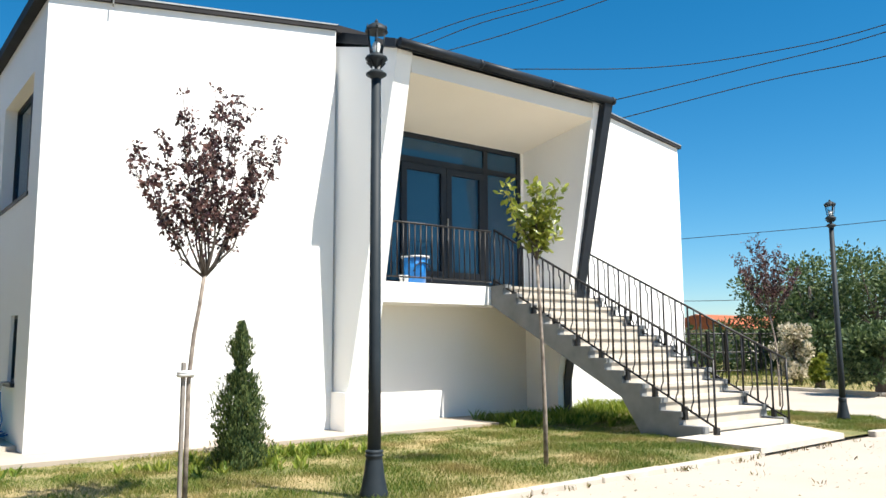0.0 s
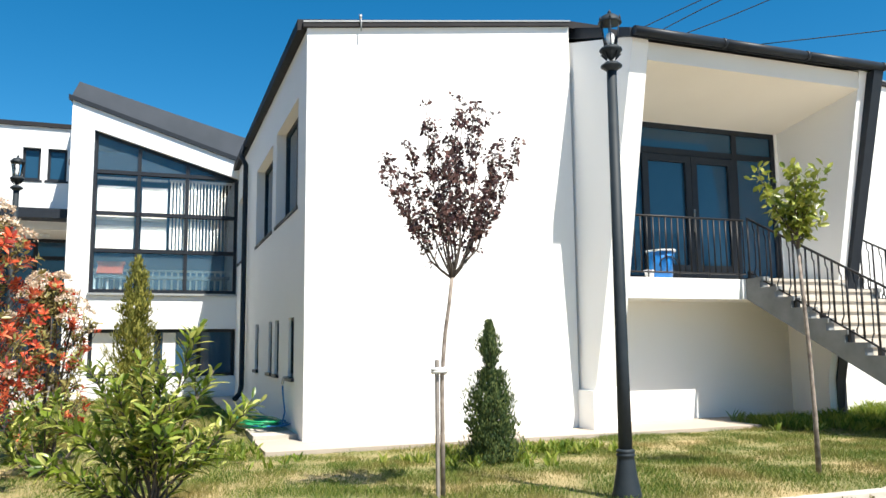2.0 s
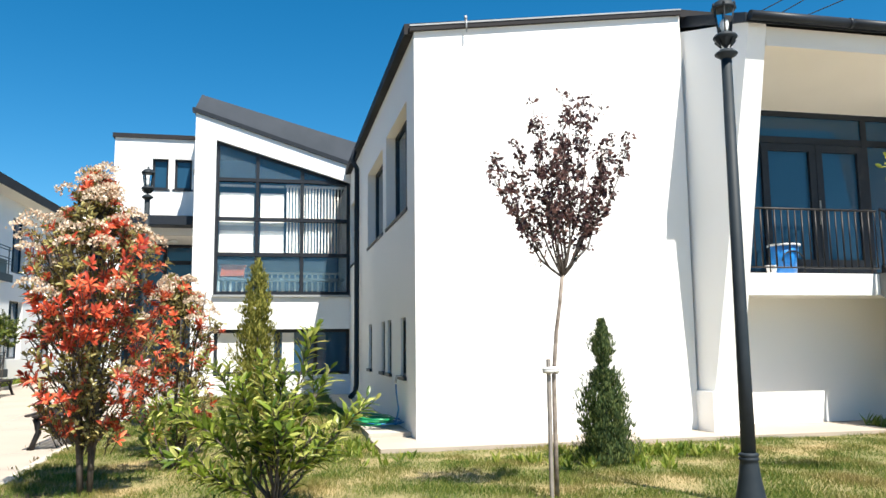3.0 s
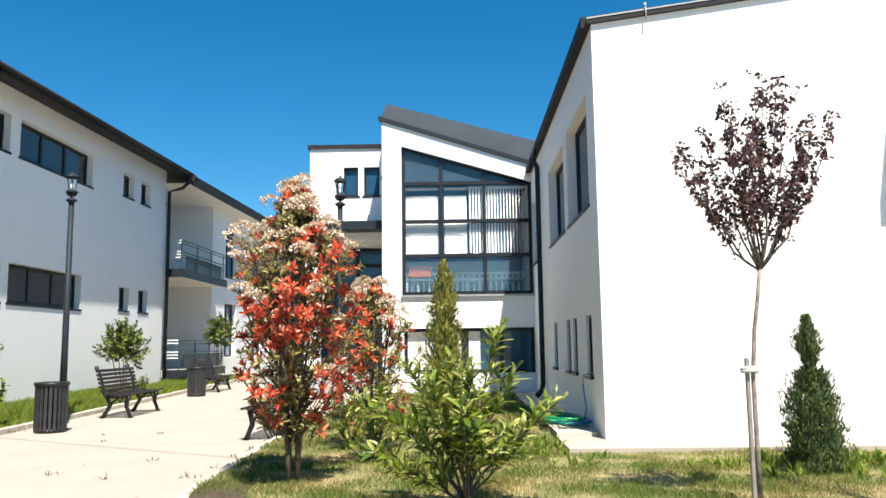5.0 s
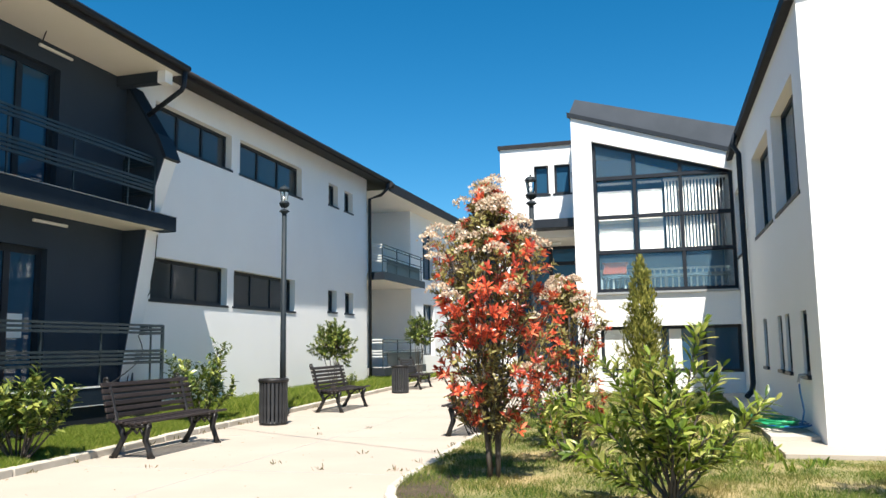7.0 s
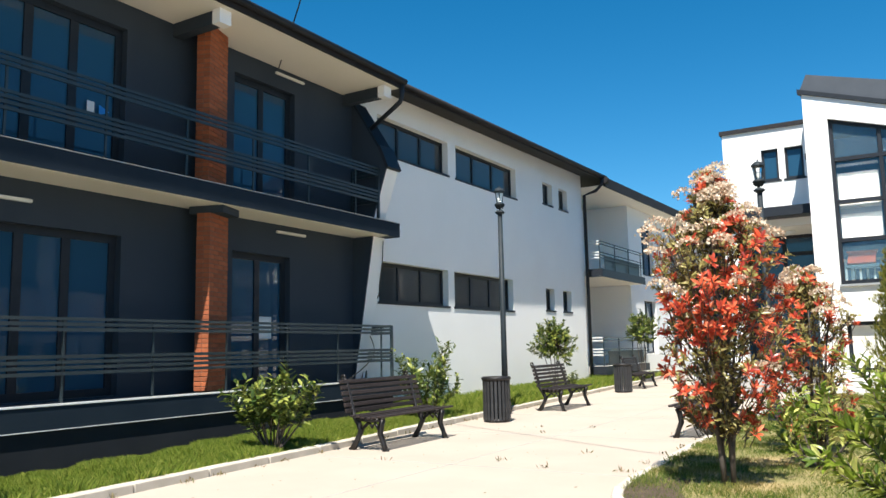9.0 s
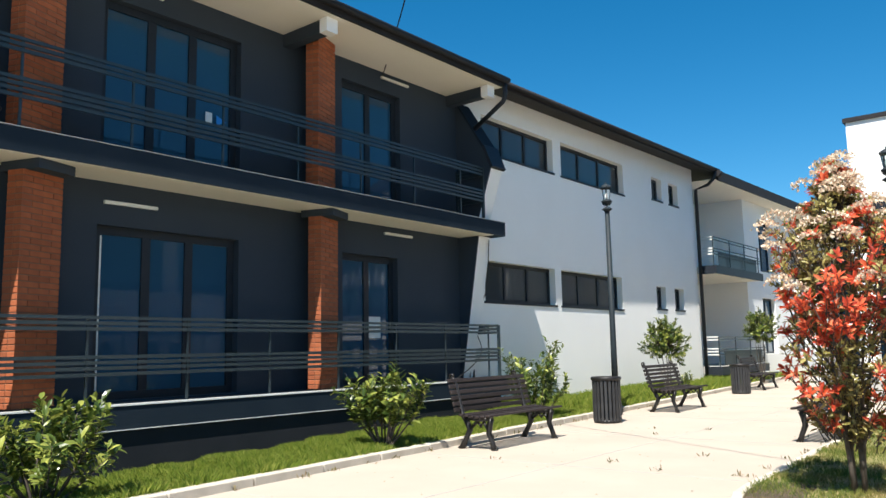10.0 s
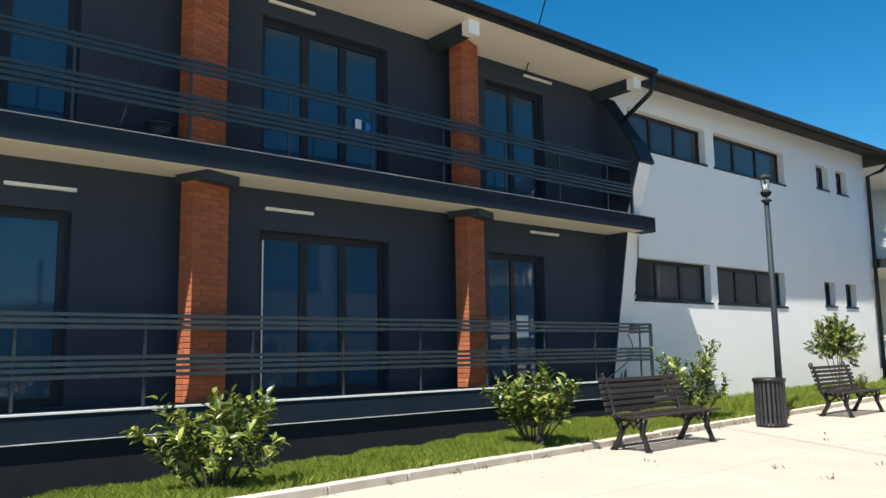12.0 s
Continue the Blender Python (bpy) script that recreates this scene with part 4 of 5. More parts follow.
MAYFLOWER = leaf_material("white_blossom", (0.08, 0.11, 0.03), (0.62, 0.54, 0.40), (0.86, 0.78, 0.64), 0.7, 0.3)
LAUREL = leaf_material("laurel_leaves", (0.05, 0.10, 0.014), (0.21, 0.28, 0.03), (0.64, 0.63, 0.20), 0.34, 0.42)
BUSHLEAF = leaf_material("bush_leaves", (0.032, 0.06, 0.014), (0.10, 0.145, 0.026), (0.38, 0.40, 0.09), 0.28, 0.3)
PLUM = leaf_material("plum_leaves", (0.026, 0.014, 0.016), (0.07, 0.034, 0.036), (0.26, 0.14, 0.12), 0.3, 0.35)
LIME = leaf_material("lime_leaves", (0.13, 0.18, 0.02), (0.24, 0.28, 0.035), (0.40, 0.40, 0.08), 0.4, 0.35)
REDLEAF = leaf_material("red_photinia_leaves", (0.28, 0.03, 0.022), (0.74, 0.11, 0.042), (0.88, 0.31, 0.15), 0.3, 0.42)
GREENLEAF = leaf_material("green_photinia_leaves", (0.13, 0.09, 0.035), (0.28, 0.25, 0.075), (0.58, 0.51, 0.22), 0.26, 0.42)
PETAL = leaf_material("cream_blossom", (0.46, 0.30, 0.20), (0.66, 0.52, 0.38), (0.80, 0.72, 0.58), 0.7, 0.3)
THUJA = leaf_material("thuja_sprays", (0.025, 0.05, 0.016), (0.07, 0.115, 0.035), (0.19, 0.23, 0.07), 0.6, 0.25)
THUJAGOLD = leaf_material("golden_thuja_sprays", (0.08, 0.10, 0.018), (0.24, 0.24, 0.04), (0.46, 0.42, 0.10), 0.6, 0.3)
FARLEAF = leaf_material("far_tree_leaves", (0.035, 0.065, 0.025), (0.08, 0.13, 0.045), (0.19, 0.24, 0.09), 0.6, 0.3)
GRASS = leaf_material("grass_blades", (0.055, 0.11, 0.014), (0.125, 0.185, 0.026), (0.30, 0.30, 0.08), 0.6, 0.4, (0.31, 0.235, 0.09))
LUSH = leaf_material("verge_grass_blades", (0.08, 0.145, 0.016), (0.20, 0.27, 0.032), (0.38, 0.40, 0.09), 0.5, 0.48)


def bush(x, y, height, spread, stems, leaf, mat, label, seed, name="shrub", wood=DARKBARK, bare=0.25, tilt=0.95, dense=1.0, wide=0.42):
    """A shrub: bent stems from one foot, side shoots, and leaves along them."""
    random.seed(seed)
    b = thing(name, label, "shrub", "", Matrix.Translation((x, y, float(verge_z(x, y)) - 0.01 if x < -6.3 else 0.04)))
    items, wood_bm = [], bmesh.new()
    for i in range(stems):
        t = tilt * math.sqrt((i + 0.5) / stems) * random.uniform(0.8, 1.15)
        turn = i * 2.4 + random.uniform(-0.3, 0.3)
        reach = math.hypot(height * math.cos(t), spread * math.sin(t)) * random.uniform(0.75, 1.12)
        pts = bend(Vector((0.05 * math.cos(turn), 0.05 * math.sin(turn), 0)), way(t, turn), reach, 7, 0.05, 0.09)
        tube(wood_bm, pts, [0.016 - 0.0018 * k for k in range(len(pts))], 5)
        shoots = [pts]
        for k in (3, 4, 5, 6):
            for _ in range(2):
                shoots.append(bend(pts[k], (pts[k] - pts[k - 1]).normalized() + rnd(0.75) + Vector((0, 0, 0.25)), reach * random.uniform(0.16, 0.32), 3, 0.06, 0.1))
        for s in shoots:
            L = sum((q - p).length for p, q in zip(s, s[1:]))
            n = max(4, int(L / leaf * 2.6 * dense))
            for j in range(n):
                f = (bare if s is pts else 0.1) + (1 - (bare if s is pts else 0.1)) * (j + random.random()) / n
                k = min(int(f * (len(s) - 1)), len(s) - 2)
                p = s[k].lerp(s[k + 1], f * (len(s) - 1) - k)
                ax = (s[k + 1] - s[k]).normalized()
                out = ax.cross(rnd()).normalized()
                items.append((p, ax * random.uniform(0.4, 1.1) + out, ax + Vector((0, 0, 0.4)), leaf * random.uniform(0.65, 1.25)))
    part("woody_base", wood_bm, wood, b)
    leaf_object("leaves", items, mat, b, wide)
    return b


def round_head(x, y, middle, radius, label, seed):
    """A small standard shrub: bare stems and a loose round head of leaves."""
    random.seed(seed)
    b = thing("standard_shrub", label, "shrub", "", Matrix.Translation((x, y, float(verge_z(x, y)) - 0.01)))
    wood_bm, items = bmesh.new(), []
    for i in range(5):
        tube(wood_bm, bend(Vector((0.04 * math.cos(i * 1.3), 0.04 * math.sin(i * 1.3), 0)), way(0.1 + 0.03 * i, i * 2.4), middle, 6, 0.05, 0.06), [0.018 - 0.002 * k for k in range(7)], 5)
    for i in range(150):
        d = way(math.acos(random.uniform(-0.85, 1)), i * 2.4)
        c = Vector((0, 0, middle)) + Vector((d.x, d.y, d.z * 1.2)) * radius * random.uniform(0.35, 1.05) * (0.85 + 0.6 * noise.noise(d * 2 + Vector((seed, 0, 0))))
        s = bend(c, d + Vector((0, 0, 0.5)), radius * 0.3, 3, 0.08, 0.15)
        tube(wood_bm, [Vector((0, 0, middle * 0.8)).lerp(c, 0.5), c, s[-1]], [0.006, 0.004, 0.002], 4, cap=False)
        for q in s:
            for _ in range(5):
                items.append((q + rnd(0.02), d + rnd(1.0), d + Vector((0, 0, 0.6)), random.uniform(0.06, 0.11)))
    part("woody_base", wood_bm, DARKBARK, b)
    leaf_object("leaves", items, BUSHLEAF, b, 0.45)
    return b


def laurel(x, y, seed):
    """An open laurel: long separate stems of whorled narrow leaves that leave gaps between them."""
    random.seed(seed)
    b = thing("laurel_shrub", "open green laurel shrub with long glossy leaves", "shrub", "", Matrix.Translation((x, y, 0.04)))
    wood_bm, items = bmesh.new(), []
    reach = ((-0.88, 0.5), (-0.74, 0.78), (-0.55, 1.2), (-0.3, 1.05), (-0.12, 1.1), (0.06, 1.12), (0.3, 1.42), (0.42, 1.08), (0.76, 0.82), (0.5, 0.5), (-0.45, 0.62), (0.16, 0.82), (-0.12, 0.62), (0.3, 0.6), (-0.62, 0.36), (0.02, 0.85))
    for i, (ex, ez) in enumerate(reach):
        ey = random.uniform(-0.42, 0.42) * (1.1 - abs(ex))
        pts = [Vector((ex * f ** 1.25, ey * f, ez * f ** 0.85)) + rnd(0.02) * (f > 0) for f in (0, 0.15, 0.3, 0.45, 0.6, 0.75, 0.88, 1.0)]
        tube(wood_bm, pts, [0.012 - 0.0012 * k for k in range(8)], 6)
        runs = [(pts, 0.25)]
        for k in (2, 3, 4, 5, 5):
            d = (pts[k + 1] - pts[k]).normalized()
            side = bend(pts[k], d + rnd(0.7) + Vector((0, 0, 0.25)), random.uniform(0.16, 0.3), 4, 0.1, 0.06)
            tube(wood_bm, side, [0.007, 0.006, 0.005, 0.004, 0.003], 5, cap=False)
            runs.append((side, 0.12))
        for s, bare in runs:
            L = sum((q - p).length for p, q in zip(s, s[1:]))
            n = int(L * (1 - bare) / 0.021)
            for j in range(n):
                f = bare + (1 - bare) * (j + 0.5) / n
                k = min(int(f * (len(s) - 1)), len(s) - 2)
                p, ax = s[k].lerp(s[k + 1], f * (len(s) - 1) - k), (s[k + 1] - s[k]).normalized()
                u = ax.orthogonal().normalized()
                out = u * math.cos(j * 2.4) + ax.cross(u) * math.sin(j * 2.4)
                items.append((p, ax * random.uniform(0.5, 1.3) + out + rnd(0.2), ax + Vector((0, 0, 0.5)), random.uniform(0.1, 0.175) * (1.0 if f < 0.85 else 0.75)))
    part("woody_base", wood_bm, DARKBARK, b)
    leaf_object("leaves", items, LAUREL, b, 0.3)
    return b


laurel(0.02, 6.2, 11)
bush(-7.1, 3.2, 0.82, 0.95, 18, 0.115, BUSHLEAF, "broad low shrub with bright green leaves", 13, tilt=1.0, dense=1.4, bare=0.36)
bush(-7.2, 7.6, 1.02, 0.72, 18, 0.11, BUSHLEAF, "rounded shrub with yellow-green leaves", 14, dense=1.5, tilt=0.72, bare=0.42)
bush(-7.75, 12.2, 1.28, 0.75, 13, 0.11, BUSHLEAF, "upright green shrub behind a bench", 15, tilt=0.8, dense=1.5)
round_head(-8.2, 19.0, 1.34, 0.5, "round-headed green shrub by the white wall", 16)
round_head(-8.35, 27.0, 1.75, 0.5, "small round-headed green tree by the far balcony", 17)
bush(-8.6, 20.9, 0.6, 0.5, 8, 0.08, BUSHLEAF, "low green shrub on the verge", 18)
bush(-0.98, 8.7, 0.85, 0.5, 10, 0.1, LAUREL, "low yellow-green shrub under red photinia", 19, dense=0.8)


def photinia(x, y, z0, height, radius, seed, label, shoots):
    """Red-tipped photinia: several stems, whorls of red and green leaves, and flat blossom heads."""
    random.seed(seed)
    b = thing("photinia", label, "shrub", "photinias", Matrix.Translation((x, y, 0.04)))
    wood_bm, red, green, petals = bmesh.new(), [], [], []

    def reach(f):
        return radius * float(np.interp(f, (0, 0.15, 0.4, 0.6, 0.72, 0.8, 0.92, 1.0), (0.5, 0.8, 0.95, 1.05, 0.95, 0.66, 0.4, 0.12)))

    for i in range(4):
        t = 0.08 + 0.09 * i
        pts = bend(Vector((0.05 * math.cos(i * 2.2), 0.05 * math.sin(i * 2.2), 0)), way(t * 0.22, i * 2.2), height * (0.95 - 0.08 * i), 8, 0.05, 0.06)
        tube(wood_bm, pts, [0.025 - 0.0025 * k for k in range(len(pts))], 6)
    for i in range(shoots):
        f = random.random() ** 0.85
        turn = random.uniform(0, 2 * math.pi)
        lump = 0.88 + 0.75 * noise.noise(Vector((math.cos(turn) * 1.6 + seed, math.sin(turn) * 1.6, f * 5)))
        r = reach(f) * lump * math.sqrt(random.uniform(0.12, 1.0))
        p = Vector((r * math.cos(turn), r * math.sin(turn), z0 + (height - z0) * f))
        inner = r < reach(f) * 0.6
        if inner and random.random() < 0.35:
            continue
        axis = (Vector((math.cos(turn) * 0.8, math.sin(turn) * 0.8, 0.75)) + rnd(0.35)).normalized()
        tube(wood_bm, [p - axis * 0.16 + Vector((0, 0, -0.05)), p], [0.006, 0.004], 4, cap=False)
        kind = random.random()
        flowering = not inner and kind < (0.006 if f < 0.5 else 0.05 if f < 0.72 else 0.2)
        if flowering:
            c = p + axis * 0.06
            for _ in range(90):
                q = rnd(1.0)
                q = c + Vector((q.x * 0.1, q.y * 0.1, 0.045 * (1 - q.x * q.x - q.y * q.y) + q.z * 0.015))
                petals.append((q, rnd() + Vector((0, 0, 0.6)), rnd(), 0.026))
        patch = noise.noise(Vector((math.cos(turn) * 1.9 + seed, math.sin(turn) * 1.9, f * 6.5)))
        hot = not inner and not flowering and patch + random.uniform(-0.55, 0.55) > (0.0 + 0.35 * max(0, f - 0.45))
        target = red if hot else green
        n = random.randint(9, 13) if hot else random.randint(8, 11)
        for j in range(n):
            a = 2 * math.pi * j / n + random.random() * 0.5
            side = axis.orthogonal().normalized()
            out = side * math.cos(a) + axis.cross(side) * math.sin(a)
            size = random.uniform(0.05, 0.1) if hot else random.uniform(0.05, 0.09)
            target.append((p - axis * random.uniform(0, 0.06 if hot else 0.12), axis * random.uniform(0.35, 1.2) + out, axis, size))
    part("woody_base", wood_bm, DARKBARK, b)
    leaf_object("green_leaves", green, GREENLEAF, b, 0.36)
    leaf_object("red_leaves", red, REDLEAF, b, 0.34, label="glossy scarlet young leaves")
    leaf_object("blossom", petals, PETAL, b, 0.9, label="cream-pink flat blossom heads")
    return b


photinia(-1.58, 7.4, 0.5, 2.82, 0.66, 21, "tall photinia with scarlet young leaves and cream blossom", 1150)
photinia(-1.1, 9.7, 0.22, 2.04, 0.5, 22, "smaller photinia with dark red leaves and cream blossom", 520)


# ---- young trees ----
def plum_tree(x, y):
    random.seed(31)
    t = thing("plum_tree", "young purple-leaved plum tree tied to a stake", "tree", "", Matrix.Translation((x, y, 0.03)))
    trunk = [(0.0, 0, 0), (0.0, 0.0, 0.5), (0.0, 0, 1.0), (0.03, 0, 1.35), (0.07, 0, 1.6), (0.1, 0, 1.84)]
    part("trunk", tube(bmesh.new(), trunk, [0.021, 0.02, 0.018, 0.017, 0.016, 0.016], 8), BARK, t)
    wood_bm, items = bmesh.new(), []
    top = Vector((0.1, 0, 1.82))
    ends = [(-0.52, 0.12, 0.85), (-0.62, -0.15, 1.02), (-0.3, 0.25, 1.25), (-0.3, -0.2, 1.5), (-0.12, 0.15, 1.3), (0.02, -0.1, 1.6), (0.18, 0.2, 1.72), (0.12, -0.25, 1.5), (0.34, 0.1, 1.62), (0.38, -0.15, 1.2), (0.55, 0.1, 1.3), (0.66, -0.05, 1.28), (0.5, 0.3, 0.95), (-0.2, -0.35, 1.0), (0.1, 0.35, 1.25)]
    for e in ends:
        e = Vector((e[0] * 1.04, e[1], e[2] * 0.97))
        pts = []
        for k in range(9):
            f = k / 8
            pts.append(top + Vector((e.x * f ** 0.85, e.y * f ** 0.85, e.z * f ** 1.15)) + rnd(0.02) * (k > 0))
        tube(wood_bm, pts, [0.011 - 0.0011 * k for k in range(9)], 5)
        for k in range(3, 8):
            for _ in range(2):
                s = bend(pts[k], Vector((0, 0, 0.7)) + rnd(0.6), random.uniform(0.07, 0.2), 2, 0.1, 0.1)
                tube(wood_bm, s, [0.004, 0.003, 0.002], 4, cap=False)
                for q in s:
                    for _ in range(8):
                        items.append((q + rnd(0.04), rnd() + Vector((0, 0, -0.45)), rnd(), random.uniform(0.026, 0.054)))
        for k in range(2, 9):
            for _ in range(9 if k > 3 else 5):
                items.append((pts[k] + rnd(0.04), rnd() + Vector((0, 0, -0.4)), rnd(), random.uniform(0.026, 0.054)))
    part("branch_frame", wood_bm, DARKBARK, t)
    leaf_object("leaves", items, PLUM, t, 0.62)
    return t


tree = plum_tree(2.26, 6.2)
stake = thing("tree_stake", "weathered grey wooden stake beside the plum tree", "stake")
part("post", box_bm(2.2, 2.23, 6.18, 6.215, 0.0, 1.17, bevel=0.006), STAKE, stake)
tie = thing("tree_tie", "white plastic tie round stake and trunk", "tie")
part("band", tube(bmesh.new(), [(2.235 + 0.06 * math.cos(a), 6.195 + 0.05 * math.sin(a), 1.06 + 0.003 * a) for a in [k * 0.45 for k in range(29)]], 0.016, 5), WHITEPL, tie)
far_plum = copy_thing(tree, pose(15.15, 8.48, 0.03, 0, 0, 130))
tagged(far_plum, "young purple-leaved plum tree beyond the stairs")


def lime_tree(x, y):
    random.seed(41)
    t = thing("young_tree", "slim young tree with a small yellow-green crown", "tree", "", Matrix.Translation((x, y, 0.03)))
    trunk = [(0, 0, 0), (0.0, 0, 0.6), (-0.02, 0, 1.2), (-0.05, 0.0, 1.7), (-0.08, 0, 2.15)]
    part("trunk", tube(bmesh.new(), trunk, [0.026, 0.022, 0.02, 0.018, 0.016], 8), BARK, t)
    wood_bm, items = bmesh.new(), []
    for i in range(11):
        e = way(random.uniform(0.1, 0.85), i * 2.4)
        pts = bend(Vector((-0.08, 0, 2.1 + 0.02 * i)), e, random.uniform(0.35, 0.75), 5, 0.14, 0.1)
        tube(wood_bm, pts, [0.009, 0.008, 0.006, 0.005, 0.004, 0.003], 5)
        for k in range(2, 6):
            for _ in range(15):
                items.append((pts[k] + rnd(0.07), rnd() + Vector((0, 0, 0.15)), rnd() + Vector((0, 0, 1)), random.uniform(0.07, 0.115)))
    part("branch_frame", wood_bm, DARKBARK, t)
    leaf_object("leaves", items, LIME, t, 0.5)
    return t


lime_tree(5.9, 5.88)


# ---- clipped conifers ----
def thuja(x, y, profile, mat, label, seed, count, size):
    """A conifer: upright flattened sprays all over a turned outline of (height, radius)."""
    random.seed(seed)
    t = thing("conifer", label, "conifer", "conifers", Matrix.Translation((x, y, float(lawn_z(x, y)) - 0.02)))
    top = profile[-1][0]
    part("trunk", tube(bmesh.new(), [(0, 0, 0), (0, 0, top * 0.5), (0.01, 0, top * 0.93)], [0.035, 0.025, 0.008], 6), DARKBARK, t)
    items = []
    zs, rs = [p[0] for p in profile], [p[1] for p in profile]
    while len(items) < count:
        z = random.uniform(0.03, top)
        r = float(np.interp(z, zs, rs))
        if random.random() * max(rs) > r + 0.04:
            continue
        turn = random.uniform(0, 2 * math.pi)
        r *= (0.86 + 0.8 * noise.noise(Vector((math.cos(turn) * 2.4, math.sin(turn) * 2.4, z * 5 + seed)))) * math.sqrt(random.uniform(0.15, 1))
        p = Vector((r * math.cos(turn), r * math.sin(turn), z))
        for _ in range(3):
            d = Vector((math.cos(turn) * 0.45, math.sin(turn) * 0.45, 1)) + rnd(0.4)
            items.append((p + rnd(0.015), d, Vector((math.cos(turn), math.sin(turn), 0)) + rnd(0.5), size * random.uniform(0.6, 1.3)))
    leaf_object("sprays", items, mat, t, 0.3, 0.1)
    return t


thuja(3.52, 8.1, [(0, 0.24), (0.12, 0.34), (0.4, 0.31), (0.75, 0.26), (0.98, 0.17), (1.06, 0.05), (1.13, 0.09), (1.24, 0.14), (1.38, 0.09), (1.56, 0.015)], THUJA, "narrow dark green conifer with a tufted top", 51, 17000, 0.045)
thuja(-0.31, 14.8, [(0, 0.3), (0.3, 0.42), (1.0, 0.42), (1.5, 0.38), (1.75, 0.26), (1.95, 0.31), (2.25, 0.2), (2.42, 0.2), (2.65, 0.1), (2.84, 0.02)], THUJAGOLD, "golden-green upright conifer with loose sprays", 52, 13000, 0.075)


# ---- distance beyond the drive ----
def far_tree(x, y, height, radius, seed, mat=FARLEAF, label="dense dark green tree beyond the drive", size=0.14):
    random.seed(seed)
    t = thing("tree", label, "tree", "trees beyond the drive", Matrix.Translation((x, y, 0)))
    wood_bm, items = bmesh.new(), []
    tube(wood_bm, [(0, 0, 0), (0.05, 0, height * 0.3), (0, 0.05, height * 0.7)], [0.16, 0.12, 0.05], 8)
    for i in range(26):
        c = Vector((0, 0, height * 0.52)) + Vector((random.gauss(0, 0.5) * radius, random.gauss(0, 0.5) * radius, random.uniform(-0.38, 0.4) * height))
        tube(wood_bm, [(0, 0, min(c.z, height * 0.5) * 0.8), c], [0.04, 0.01], 4)
        rr = radius * random.uniform(0.25, 0.45)
        for _ in range(230):
            d = rnd().normalized()
            p = c + d * rr * random.uniform(0.5, 1.1)
            if p.z > 0.3:
                items.append((p, d + rnd(0.6) + Vector((0, 0, 0.3)), rnd(), size * random.uniform(0.6, 1.3)))
    part("trunk", wood_bm, DARKBARK, t)
    leaf_object("crown", items, mat, t, 0.55)


for i, (az, dist, h, r) in enumerate(((61.4, 36, 4.0, 1.7), (63.0, 34, 5.0, 2.0), (64.6, 35, 4.9, 2.0), (66.8, 33, 4.4, 2.1), (69, 36, 4.8, 2.3), (72, 35, 4.6, 2.3))):
    far_tree(dist * math.sin(radians(az)), dist * math.cos(radians(az)), h, r, 60 + i)
random.seed(70)
far_tree(26 * math.sin(radians(61.9)), 26 * math.cos(radians(61.9)), 1.8, 0.5, 71, MAYFLOWER, "white flowering shrub beyond the drive", 0.11)
far_tree(22 * math.sin(radians(66.7)), 22 * math.cos(radians(66.7)), 1.7, 0.8, 72, FARLEAF, "low green shrub beyond the drive", 0.12)
far_tree(24 * math.sin(radians(63.2)), 24 * math.cos(radians(63.2)), 1.0, 0.2, 73, LIME, "small yellow-green shrub beyond the drive", 0.1)
fence = thing("garden_fence", "dark metal fence along the far lawn", "fence")
for i in range(28):
    a = Vector((19.5 + i * 0.75, 20.0 - i * 0.28, 0))
    part("post", box_bm(a.x - 0.04, a.x + 0.04, a.y - 0.04, a.y + 0.04, 0, 1.75), IRON, fence)
for z in (0.25, 0.95, 1.65):
    part("rail", tube(bmesh.new(), [(19.5, 20, z), (39.75, 12.44, z)], 0.03, 5), IRON, fence)
hedge = thing("hedge", "dark clipped hedge behind the metal fence", "hedge")
random.seed(80)
items = []
for _ in range(9000):
    f = random.random()
    p = Vector((19.3 + 22 * f, 20.9 - 8.2 * f, random.uniform(0.1, 1.7 + 0.25 * noise.noise(Vector((f * 30, 0, 0)))))) + rnd(0.3)
    items.append((p, rnd() + Vector((0.2, -0.4, 0.4)), rnd(), random.uniform(0.12, 0.25)))
leaf_object("leaves", items, FARLEAF, hedge, 0.6)
wall = setting("garden_wall", box_bm(24, 60, 9.0, 9.25, 0, 0.55), CONC, "low grey concrete garden wall", "wall")
wall.matrix_basis = pose(2, 1.5, 0, 0, 0, -4)
cottage = thing("far_house", "distant cream house with a red tiled roof", "house")
part("walls", box_bm(48, 58, 29, 36, 0, 2.3), KERB, cottage)
part("roof", prism([(28.5, 2.25), (32.5, 3.3), (36.5, 2.25)], "x", 47.5, 58.5), BRICK, cottage)

# ---- overhead cables ----
def cable(pts, r=0.02, name="overhead_cable", label="thin black overhead cable across the sky"):
    c = thing(name, label, "cable", "overhead cables")
    p = [Vector(q) for q in pts]
    p = [p[0] * 2 - p[1], *p, p[-1] * 2 - p[-2]]
    pts = [0.5 * (2 * b + (e - a) * f + (2 * a - 5 * b + 4 * e - d) * f * f + (3 * b - a - 3 * e + d) * f ** 3)
           for a, b, e, d in zip(p, p[1:], p[2:], p[3:]) for f in (0.0, 0.2, 0.4, 0.6, 0.8)] + [p[-2]]
    part("strand", tube(bmesh.new(), pts, r, 5), WIRE, c)


